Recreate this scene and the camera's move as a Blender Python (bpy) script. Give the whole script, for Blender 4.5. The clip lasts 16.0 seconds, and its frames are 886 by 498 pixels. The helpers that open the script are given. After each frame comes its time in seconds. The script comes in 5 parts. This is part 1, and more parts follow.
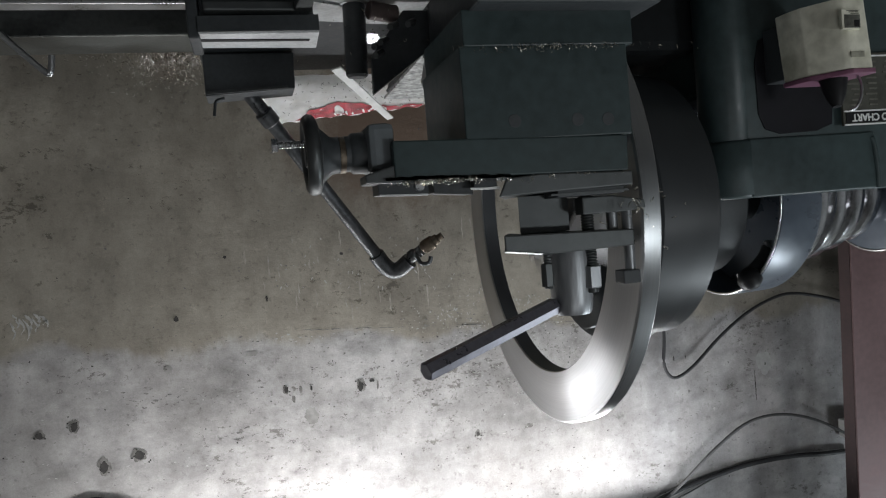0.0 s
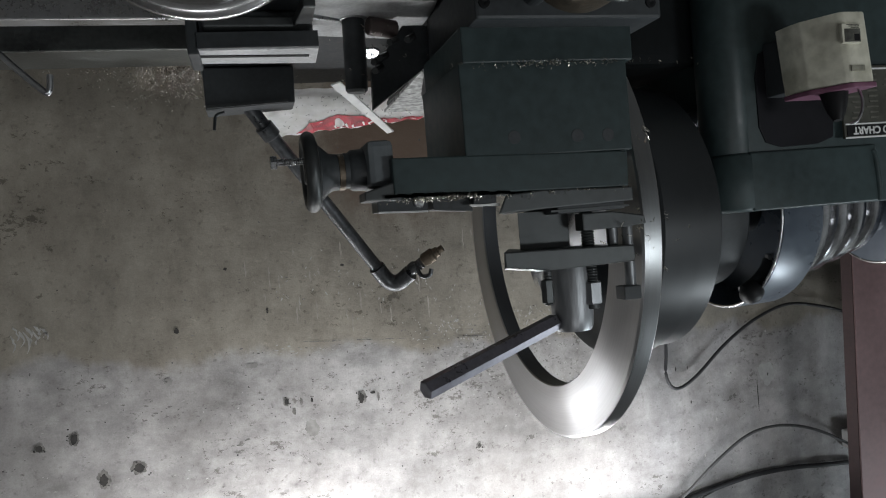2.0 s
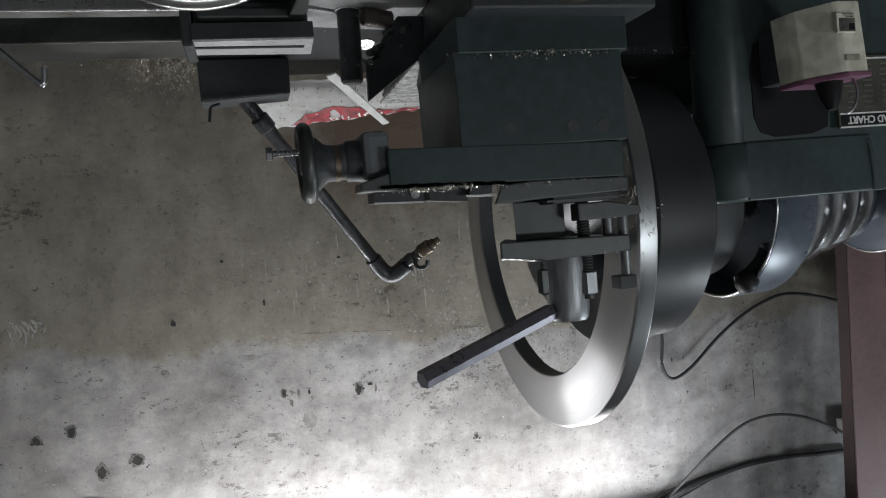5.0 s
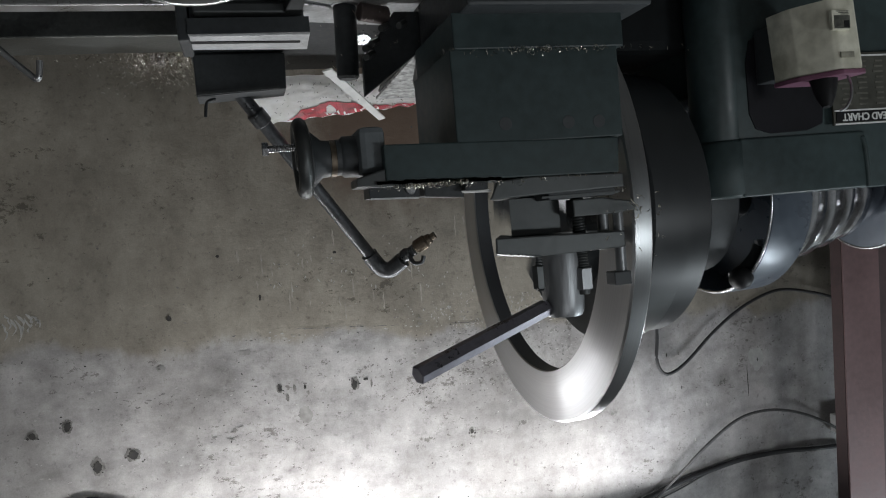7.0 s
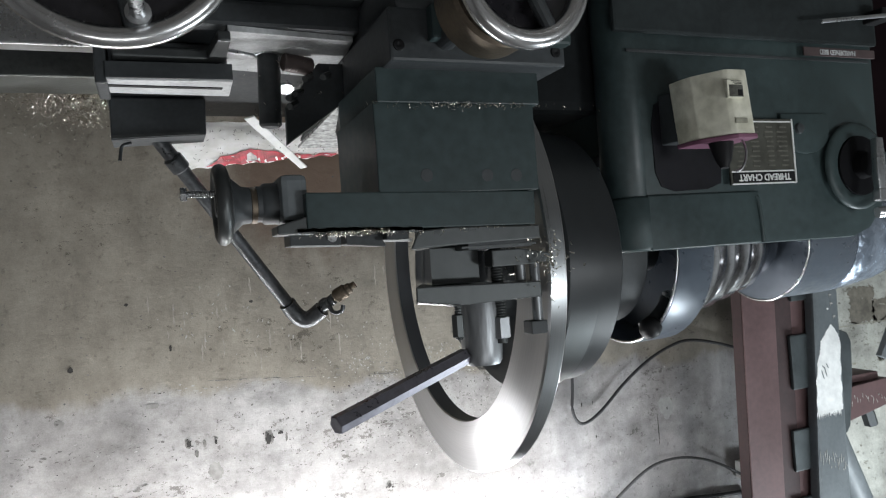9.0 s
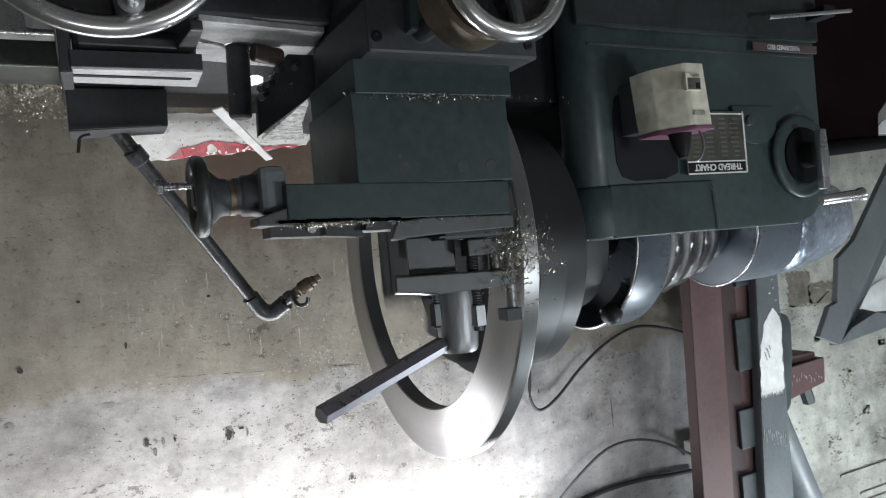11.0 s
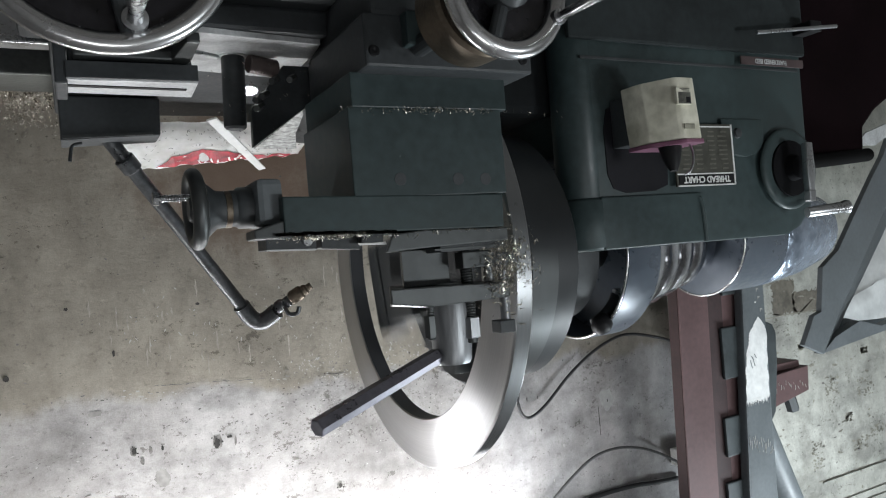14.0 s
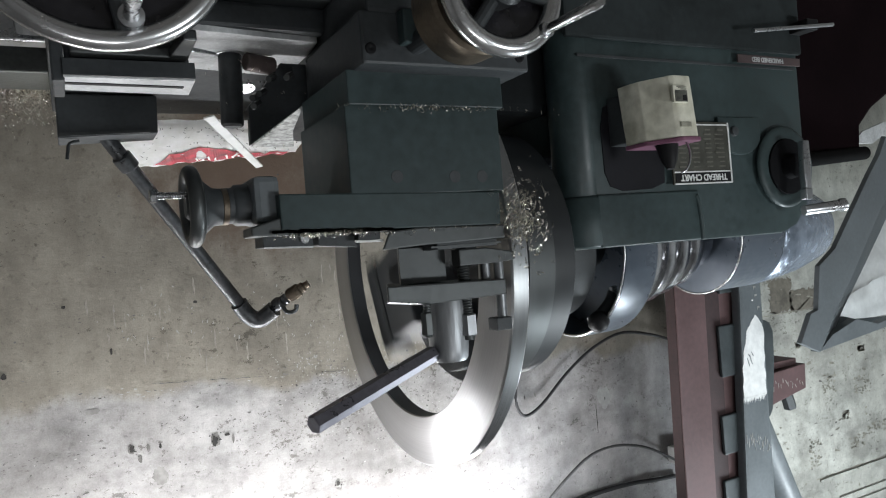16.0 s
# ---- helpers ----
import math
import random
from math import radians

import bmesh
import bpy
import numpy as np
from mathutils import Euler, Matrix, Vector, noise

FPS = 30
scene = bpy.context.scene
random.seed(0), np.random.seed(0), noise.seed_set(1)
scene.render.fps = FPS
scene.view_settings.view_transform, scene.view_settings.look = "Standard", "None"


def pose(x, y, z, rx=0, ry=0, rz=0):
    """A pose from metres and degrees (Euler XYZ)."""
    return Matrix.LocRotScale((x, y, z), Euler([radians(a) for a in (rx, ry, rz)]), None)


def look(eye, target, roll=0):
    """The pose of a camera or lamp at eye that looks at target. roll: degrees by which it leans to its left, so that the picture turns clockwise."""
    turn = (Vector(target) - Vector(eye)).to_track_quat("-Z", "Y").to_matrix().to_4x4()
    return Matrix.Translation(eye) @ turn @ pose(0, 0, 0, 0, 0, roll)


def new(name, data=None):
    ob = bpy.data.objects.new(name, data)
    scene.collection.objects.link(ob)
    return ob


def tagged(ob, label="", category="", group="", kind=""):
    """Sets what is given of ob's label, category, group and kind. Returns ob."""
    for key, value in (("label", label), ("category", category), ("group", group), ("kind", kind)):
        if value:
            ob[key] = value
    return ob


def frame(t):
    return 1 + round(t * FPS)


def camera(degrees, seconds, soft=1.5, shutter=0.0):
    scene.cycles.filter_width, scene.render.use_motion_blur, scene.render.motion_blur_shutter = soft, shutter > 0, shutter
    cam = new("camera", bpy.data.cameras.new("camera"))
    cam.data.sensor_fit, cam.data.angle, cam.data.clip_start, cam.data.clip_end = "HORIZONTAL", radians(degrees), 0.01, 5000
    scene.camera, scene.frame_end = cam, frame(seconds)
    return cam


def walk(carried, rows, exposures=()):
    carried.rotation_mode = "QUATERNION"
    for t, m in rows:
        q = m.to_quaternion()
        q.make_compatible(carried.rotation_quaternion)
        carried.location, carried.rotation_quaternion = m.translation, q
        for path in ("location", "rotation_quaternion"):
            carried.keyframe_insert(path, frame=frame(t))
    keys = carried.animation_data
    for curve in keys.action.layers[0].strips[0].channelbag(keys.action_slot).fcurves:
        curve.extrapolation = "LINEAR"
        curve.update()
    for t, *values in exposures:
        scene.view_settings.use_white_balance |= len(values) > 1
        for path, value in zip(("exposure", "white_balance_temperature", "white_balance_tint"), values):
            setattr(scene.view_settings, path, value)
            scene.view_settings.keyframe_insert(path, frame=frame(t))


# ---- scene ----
cam = camera(63.7, 16.0, soft=1.1, shutter=0.9)
PATH = [
    (0, (0.015, 0.021, 1.197), (-0.499, 1.952, 1.27), 175.2),
    (0.5, (0.015, 0.023, 1.196), (-0.487, 1.958, 1.264), 175.0),
    (1, (0.014, 0.023, 1.19), (-0.5, 1.954, 1.255), 175.0),
    (1.5, (0.012, 0.024, 1.186), (-0.499, 1.957, 1.245), 175.1),
    (2, (0.01, 0.024, 1.184), (-0.501, 1.957, 1.238), 175.1),
    (2.5, (0.011, 0.022, 1.19), (-0.502, 1.954, 1.259), 175.1),
    (3, (0.013, 0.02, 1.196), (-0.502, 1.951, 1.281), 174.9),
    (3.5, (0.012, 0.022, 1.189), (-0.503, 1.953, 1.266), 175.1),
    (4, (0.011, 0.024, 1.188), (-0.493, 1.959, 1.254), 174.8),
    (4.5, (0.01, 0.023, 1.187), (-0.501, 1.956, 1.257), 174.8),
    (7, (0.01, 0.019, 1.186), (-0.517, 1.946, 1.276), 175.0),
    (7.5, (0.008, 0.023, 1.185), (-0.511, 1.953, 1.258), 175.2),
    (8, (0.005, 0.02, 1.187), (-0.529, 1.947, 1.238), 175.8),
    (8.5, (0.002, 0.005, 1.19), (-0.682, 1.884, 1.165), 176.6),
    (9, (0.015, 0.01, 1.189), (-0.736, 1.863, 1.154), 175.7),
    (9.5, (0.023, 0.01, 1.193), (-0.744, 1.857, 1.173), 175.0),
    (9.7, (0.031, 0.014, 1.197), (-0.751, 1.855, 1.178), 174.9),
    (11.8, (0.082, 0.017, 1.185), (-0.841, 1.791, 1.195), 174.9),
    (12, (0.087, 0.017, 1.187), (-0.837, 1.791, 1.2), 174.9),
    (12.5, (0.084, 0.013, 1.189), (-0.848, 1.783, 1.219), 175.6),
    (13, (0.082, 0.013, 1.185), (-0.851, 1.782, 1.205), 175.3),
    (13.5, (0.078, 0.013, 1.181), (-0.854, 1.783, 1.179), 175.3),
    (14, (0.076, 0.017, 1.177), (-0.852, 1.788, 1.166), 175.2),
    (14.5, (0.078, 0.017, 1.181), (-0.846, 1.79, 1.183), 175.1),
    (15, (0.079, 0.013, 1.185), (-0.847, 1.785, 1.202), 175.2),
    (15.5, (0.077, 0.014, 1.18), (-0.852, 1.785, 1.181), 175.3),
    (16, (0.075, 0.014, 1.179), (-0.857, 1.784, 1.172), 175.2),
]
EXPOSURES = [(0.0, 0.02), (4.5, -0.08), (7.6, -0.12), (8.4, 0.28), (9.0, 0.68), (12.0, 0.62), (14.0, 0.66), (16.0, 0.7)]
walk(cam, [(t, look(eye, target, roll)) for t, eye, target, roll in PATH], EXPOSURES)

# ---- light ----
world = bpy.data.worlds.new("world")
scene.world = world
world.use_nodes = True
world.node_tree.nodes["Background"].inputs[0].default_value = (0.75, 0.85, 1.0, 1)
world.node_tree.nodes["Background"].inputs[1].default_value = 0.05


def area(name, eye, target, power, sx, sy, color):
    d = bpy.data.lights.new(name, "AREA")
    d.shape, d.size, d.size_y, d.energy, d.color = "RECTANGLE", sx, sy, power, color
    ob = new(name, d)
    ob.matrix_world = look(eye, target)
    return ob


def bulb(name, at, power, radius, color):
    d = bpy.data.lights.new(name, "POINT")
    d.energy, d.shadow_soft_size, d.color = power, radius, color
    ob = new(name, d)
    ob.location = at
    return ob


# a strip lamp is fixed on the wall just above the view; two unseen shop lights join it
area("wall_strip_light", (-0.38, 1.96, 2.16), (-0.38, 1.945, 1.4), 16.2, 1.8, 0.05, (0.97, 0.98, 1.0))
area("tube_light", (-2.6, 0.9, 3.1), (-1.9, 1.5, 0.9), 34, 1.2, 0.2, (0.85, 0.94, 1.0))
area("bay_light", (-1.75, -1.7, 2.0), (-0.5, 1.2, 1.15), 15.5, 0.6, 0.2, (0.9, 0.96, 1.0))
# added fill from behind the camera, no known lamp there; lifts the dark parts
area("fill_light", (0.1, -1.7, 2.9), (-0.3, 1.4, 1.0), 8, 1.2, 0.3, (0.95, 0.97, 1.0))

# ---- materials ----


def mat(name, base, rough=0.6, metal=0.0, var=0.25, scale=6.0, fine=60.0, bump=0.15, rough_var=0.15, stretch=(1, 1, 1), base2=None, spec=0.5, aniso=0.0, coat=0.0):
    """A surface with two scales of variation, in object space."""
    m = bpy.data.materials.new(name)
    m.use_nodes = True
    nt = m.node_tree
    n, l = nt.nodes, nt.links
    b = n["Principled BSDF"]
    tc = n.new("ShaderNodeTexCoord")
    mp = n.new("ShaderNodeMapping")
    mp.inputs["Scale"].default_value = stretch
    l.new(tc.outputs["Object"], mp.inputs[0])
    big, small = n.new("ShaderNodeTexNoise"), n.new("ShaderNodeTexNoise")
    big.inputs["Scale"].default_value, small.inputs["Scale"].default_value = scale, fine
    big.inputs["Detail"].default_value, small.inputs["Detail"].default_value = 6, 4
    for t in (big, small):
        l.new(mp.outputs[0], t.inputs["Vector"])
    mix = n.new("ShaderNodeMix")
    mix.data_type = "FLOAT"
    mix.inputs[0].default_value = 0.4
    l.new(big.outputs["Fac"], mix.inputs[2])
    l.new(small.outputs["Fac"], mix.inputs[3])
    ramp = n.new("ShaderNodeValToRGB")
    lo = [max(0, c * (1 - var)) for c in base]
    hi = [min(1, c * (1 + var)) for c in (base2 or base)]
    ramp.color_ramp.elements[0].position, ramp.color_ramp.elements[1].position = 0.35, 0.65
    ramp.color_ramp.elements[0].color, ramp.color_ramp.elements[1].color = (*lo, 1), (*hi, 1)
    l.new(mix.outputs[0], ramp.inputs[0])
    l.new(ramp.outputs[0], b.inputs["Base Color"])
    mr = n.new("ShaderNodeMapRange")
    mr.inputs[1].default_value, mr.inputs[2].default_value = 0.3, 0.7
    mr.inputs[3].default_value, mr.inputs[4].default_value = max(0.04, rough - rough_var), min(1, rough + rough_var)
    l.new(mix.outputs[0], mr.inputs[0])
    l.new(mr.outputs[0], b.inputs["Roughness"])
    b.inputs["Metallic"].default_value = metal
    b.inputs["Specular IOR Level"].default_value = spec
    b.inputs["Anisotropic"].default_value = aniso
    b.inputs["Coat Weight"].default_value = coat
    if bump:
        bp = n.new("ShaderNodeBump")
        bp.inputs["Strength"].default_value, bp.inputs["Distance"].default_value = bump, 0.004
        l.new(small.outputs["Fac"], bp.inputs["Height"])
        l.new(bp.outputs[0], b.inputs["Normal"])
    return m


GREEN = mat("green_machine_paint", (0.036, 0.055, 0.056), 0.48, var=0.3, scale=4, fine=60, bump=0.025, spec=0.4)
BLACKISH = mat("oily_dark_iron", (0.042, 0.047, 0.05), 0.5, 0.0, var=0.3, scale=7, fine=120, bump=0.04)
IRON = mat("worn_iron", (0.085, 0.09, 0.09), 0.42, 0.7, var=0.2, scale=9, fine=70, bump=0.03)
STEEL = mat("ground_steel", (0.5, 0.51, 0.52), 0.32, 1.0, var=0.15, scale=12, fine=220, bump=0.05)
CHROME = mat("polished_steel", (0.6, 0.6, 0.6), 0.25, 1.0, var=0.08, scale=10, fine=150, bump=0.02, rough_var=0.05)
BRASS = mat("tarnished_brass", (0.16, 0.13, 0.098), 0.45, 0.8, var=0.35, scale=30, fine=200)
PIPE = mat("galvanised_pipe", (0.12, 0.125, 0.13), 0.38, 0.75, var=0.35, scale=20, fine=150)
CREAM = mat("cream_enamel", (0.62, 0.6, 0.46), 0.45, var=0.22, scale=16, fine=50, base2=(0.74, 0.72, 0.61))
PINK = mat("pink_enamel", (0.22, 0.09, 0.145), 0.5, var=0.2, scale=20)
WHITE = mat("white_paint", (0.82, 0.82, 0.8), 0.6, var=0.12, scale=20)
ALU = mat("dull_aluminium", (0.55, 0.56, 0.56), 0.5, 0.15, var=0.25, scale=25, fine=150)
TRAIN = mat("dark_blue_grey_enamel", (0.075, 0.092, 0.115), 0.3, 0.2, var=0.15, scale=5, fine=50, bump=0.02)
SHEAVE = mat("dark_polished_iron", (0.48, 0.49, 0.51), 0.17, 1.0, var=0.25, scale=14, fine=120, bump=0.03, rough_var=0.08)
RUST = mat("red_oxide_primer", (0.12, 0.07, 0.07), 0.6, var=0.22, scale=4, fine=60)
GREY = mat("grey_blue_paint", (0.125, 0.14, 0.147), 0.5, var=0.2, scale=6, fine=70)
RUBBER = mat("black_rubber", (0.025, 0.025, 0.027), 0.6, var=0.2, scale=30)
CHIP = mat("steel_swarf", (0.6, 0.57, 0.5), 0.25, 1.0, var=0.35, scale=60)
NUT = mat("oiled_turned_steel", (0.3, 0.31, 0.32), 0.42, 0.9, var=0.25, scale=20, fine=180, stretch=(1, 1, 0.15))
GREYWIRE = mat("grey_sheath", (0.09, 0.09, 0.09), 0.6, var=0.2, scale=30)
FLOORM = mat("oily_floor", (0.16, 0.15, 0.14), 0.7, var=0.35, scale=2.5, fine=40)
# for the unseen walls and ceiling; tone raised to bounce more light
PLAIN = mat("bounce_plaster", (0.5, 0.49, 0.48), 0.85, var=0.2, scale=2)
BLACK = mat("black_label", (0.012, 0.012, 0.013), 0.55, var=0.2, spec=0.25)
PLATE = mat("etched_plate", (0.085, 0.085, 0.07), 0.5, 0.2, var=0.2, scale=30)
SIGNRED = mat("faded_red_plate", (0.085, 0.06, 0.06), 0.5, var=0.2, scale=40)
BAGRED = mat("red_print", (0.33, 0.022, 0.035), 0.5, var=0.6, scale=45)
BAG = mat("white_plastic_sack", (0.93, 0.93, 0.89), 0.4, var=0.12, scale=25, fine=60, bump=0.5)
BAR = mat("blued_steel_bar", (0.17, 0.165, 0.19), 0.35, 0.6, var=0.25, scale=16, fine=150, bump=0.05)


def concrete(name, low, high, line, line_slope, stain=None, boards=None):
    """Cast concrete: pale above a slanting line and damp brown under it, with blotches, fine pits and runs."""
    m = bpy.data.materials.new(name)
    m.use_nodes = True
    n, l = m.node_tree.nodes, m.node_tree.links
    b = n["Principled BSDF"]
    tc = n.new("ShaderNodeTexCoord")
    sep = n.new("ShaderNodeSeparateXYZ")
    l.new(tc.outputs["Object"], sep.inputs[0])

    def noise_at(scale, detail, stretch=(1, 1, 1), rough=0.6):
        mp = n.new("ShaderNodeMapping")
        mp.inputs["Scale"].default_value = stretch
        l.new(tc.outputs["Object"], mp.inputs[0])
        t = n.new("ShaderNodeTexNoise")
        t.inputs["Scale"].default_value, t.inputs["Detail"].default_value, t.inputs["Roughness"].default_value = scale, detail, rough
        l.new(mp.outputs[0], t.inputs["Vector"])
        return t.outputs["Fac"]

    def math_node(op, a, c=None, d=None):
        k = n.new("ShaderNodeMath")
        k.operation = op
        for i, v in enumerate((a, c, d)):
            if v is None:
                continue
            if isinstance(v, (int, float)):
                k.inputs[i].default_value = v
            else:
                l.new(v, k.inputs[i])
        return k.outputs[0]

    def ramp_of(fac, a, c, pa, pc):
        r = n.new("ShaderNodeValToRGB")
        r.color_ramp.elements[0].position, r.color_ramp.elements[1].position = pa, pc
        r.color_ramp.elements[0].color, r.color_ramp.elements[1].color = (*a, 1), (*c, 1)
        l.new(fac, r.inputs[0])
        return r.outputs[0]

    def mixed(kind, fac, a, c):
        k = n.new("ShaderNodeMix")
        k.data_type, k.blend_type = "RGBA", kind
        if isinstance(fac, (int, float)):
            k.inputs[0].default_value = fac
        else:
            l.new(fac, k.inputs[0])
        l.new(a, k.inputs[6])
        l.new(c, k.inputs[7])
        return k.outputs[2]

    blot = noise_at(2.2, 8)
    streak = noise_at(5, 6, (1.3, 1, 0.6))
    cloud = noise_at(0.9, 5)
    mottle = noise_at(13, 8, (1, 1, 0.8), 0.72)
    pit = noise_at(55, 4)
    grain = noise_at(230, 3)
    edge = math_node("ADD", math_node("ADD", sep.outputs["Z"], math_node("MULTIPLY", sep.outputs["X"], line_slope)), math_node("MULTIPLY", math_node("SUBTRACT", streak, 0.5), 0.17))
    up = n.new("ShaderNodeMapRange")
    up.interpolation_type = "SMOOTHSTEP"
    up.inputs[1].default_value, up.inputs[2].default_value = line - 0.012, line + 0.03
    l.new(edge, up.inputs[0])
    dark = ramp_of(blot, [c * 0.82 for c in low], [c * 1.14 for c in low], 0.36, 0.64)
    light = ramp_of(blot, [c * 0.78 for c in high], [min(1, c * 1.16) for c in high], 0.32, 0.66)
    patchy = noise_at(4.2, 7, (0.8, 1, 1.5), 0.66)
    light = mixed("MULTIPLY", 0.75, light, ramp_of(patchy, (0.6, 0.6, 0.6), (1.08, 1.08, 1.08), 0.38, 0.56))
    col = mixed("MIX", up.outputs[0], dark, light)
    col = mixed("MULTIPLY", 0.4, col, ramp_of(streak, (0.66, 0.64, 0.62), (1.12, 1.12, 1.12), 0.36, 0.6))
    col = mixed("MULTIPLY", 0.65, col, ramp_of(mottle, (0.68, 0.67, 0.66), (1.15, 1.15, 1.15), 0.36, 0.62))
    col = mixed("MULTIPLY", 0.4, col, ramp_of(cloud, (0.7, 0.69, 0.68), (1.15, 1.15, 1.15), 0.38, 0.6))
    col = mixed("MULTIPLY", 0.8, col, ramp_of(pit, (0.66, 0.66, 0.66), (1.04, 1.05, 1.05), 0.28, 0.41))
    col = mixed("MULTIPLY", 0.3, col, ramp_of(grain, (0.75, 0.75, 0.75), (1.15, 1.15, 1.15), 0.35, 0.65))
    flake = noise_at(34, 9, (0.8, 1, 1.25), 0.78)
    where = noise_at(3.1, 4, (1, 1, 1.6))
    flaked = math_node("ADD", flake, math_node("MULTIPLY", math_node("SUBTRACT", where, 0.5), 0.45))
    col = mixed("MULTIPLY", 0.95, col, ramp_of(flaked, (0.48, 0.47, 0.45), (1, 1, 1), 0.362, 0.385))
    col = mixed("MULTIPLY", 0.6, col, ramp_of(flaked, (1, 1, 1), (1.3, 1.28, 1.25), 0.645, 0.675))
    if boards is not None:
        # grey board marks from the formwork, past one line
        plank = noise_at(3.2, 3, (1.6, 1, 0.25), 0.4)
        past = n.new("ShaderNodeMapRange")
        past.interpolation_type = "SMOOTHSTEP"
        past.inputs[1].default_value, past.inputs[2].default_value = boards, boards - 0.3
        l.new(sep.outputs["X"], past.inputs[0])
        col = mixed("MULTIPLY", past.outputs[0], col, ramp_of(plank, (0.84, 0.86, 0.89), (1.1, 1.11, 1.13), 0.4, 0.6))
    if stain:
        sx, sz, size, tint = stain
        far = math_node("SQRT", math_node("ADD", math_node("POWER", math_node("SUBTRACT", sep.outputs["X"], sx), 2.0), math_node("POWER", math_node("MULTIPLY", math_node("SUBTRACT", sep.outputs["Z"], sz), 1.3), 2.0)))
        far = math_node("ADD", far, math_node("MULTIPLY", math_node("SUBTRACT", mottle, 0.5), 0.5))
        r = n.new("ShaderNodeMapRange")
        r.interpolation_type = "SMOOTHSTEP"
        r.inputs[1].default_value, r.inputs[2].default_value, r.inputs[3].default_value, r.inputs[4].default_value = size * 0.3, size, 0.85, 0.0
        l.new(far, r.inputs[0])
        rgb = n.new("ShaderNodeRGB")
        rgb.outputs[0].default_value = (*tint, 1)
        col = mixed("MIX", r.outputs[0], col, rgb.outputs[0])
    l.new(col, b.inputs["Base Color"])
    b.inputs["Roughness"].default_value = 0.78
    bp = n.new("ShaderNodeBump")
    bp.inputs["Strength"].default_value, bp.inputs["Distance"].default_value = 0.4, 0.004
    l.new(math_node("ADD", math_node("MULTIPLY", pit, 0.4), math_node("ADD", flaked, math_node("MULTIPLY", grain, 0.1))), bp.inputs["Height"])
    l.new(bp.outputs[0], b.inputs["Normal"])
    return m


CONCRETE = concrete("stained_concrete", (0.285, 0.257, 0.213), (0.38, 0.362, 0.352), 1.49, 0.06, (-0.42, 0.88, 0.42, (0.15, 0.095, 0.065)), -0.95)
LIMEWASH = concrete("limewashed_concrete", (0.43, 0.43, 0.385), (0.47, 0.468, 0.425), 1.0, 0.0)

# ---- building helpers ----


def part(name, bm, material, parent=None, label=""):
    """One bmesh as one mesh object, under a thing or a part."""
    me = bpy.data.meshes.new(name)
    bmesh.ops.recalc_face_normals(bm, faces=bm.faces)
    bm.to_mesh(me)
    bm.free()
    me.materials.append(material)
    ob = new(name, me)
    if parent:
        ob.parent = parent
    if label:
        ob["label"] = label
    return ob


def smooth(ob, angle=35):
    for p in ob.data.polygons:
        p.use_smooth = True
    ob.data.set_sharp_from_angle(angle=radians(angle))
    return ob


def thing(name, label, category, at=(0, 0, 0), group="", kind=""):
    ob = new(name)
    ob.empty_display_size = 0.05
    ob.location = at
    return tagged(ob, label, category, group, kind)


def box(x0, x1, y0, y1, z0, z1, bevel=0.002, m=None, bm=None, segments=2):
    """A bevelled box between the given planes."""
    own = bmesh.new()
    bmesh.ops.create_cube(own, size=1)
    bmesh.ops.scale(own, vec=(abs(x1 - x0), abs(y1 - y0), abs(z1 - z0)), verts=own.verts)
    if bevel:
        bmesh.ops.bevel(own, geom=own.edges[:], offset=bevel, segments=segments, profile=0.6, affect="EDGES")
    bmesh.ops.translate(own, vec=((x0 + x1) / 2, (y0 + y1) / 2, (z0 + z1) / 2), verts=own.verts)
    if m is not None:
        bmesh.ops.transform(own, matrix=m, verts=own.verts)
    return merge(bm, own)


def merge(bm, own):
    if bm is None:
        return own
    me = bpy.data.meshes.new("tmp")
    own.to_mesh(me)
    own.free()
    bm.from_mesh(me)
    bpy.data.meshes.remove(me)
    return bm


def axis_matrix(at, along):
    q = Vector(along).normalized().to_track_quat("Z", "Y")
    return Matrix.Translation(at) @ q.to_matrix().to_4x4()


def spun(profile, at, along, steps=48, bm=None):
    """A turned body: (height along the axis, radius) pairs, closed where the radius is 0."""
    own = bmesh.new()
    rings = []
    for h, r in profile:
        if r < 1e-6:
            rings.append([own.verts.new((0, 0, h))])
        else:
            rings.append([own.verts.new((r * math.cos(2 * math.pi * i / steps), r * math.sin(2 * math.pi * i / steps), h)) for i in range(steps)])
    for a, c in zip(rings, rings[1:]):
        for i in range(steps):
            j = (i + 1) % steps
            if len(a) == 1 and len(c) == 1:
                continue
            if len(a) == 1:
                own.faces.new((a[0], c[i], c[j]))
            elif len(c) == 1:
                own.faces.new((a[i], a[j], c[0]))
            else:
                own.faces.new((a[i], a[j], c[j], c[i]))
    bmesh.ops.transform(own, matrix=axis_matrix(at, along), verts=own.verts)
    return merge(bm, own)


def rod(a, b, r, steps=20, bm=None, chamfer=0.12):
    a, b = Vector(a), Vector(b)
    h, c = (b - a).length, r * chamfer
    return spun([(0, 0), (0, r - c), (c, r), (h - c, r), (h, r - c), (h, 0)], a, b - a, steps, bm)


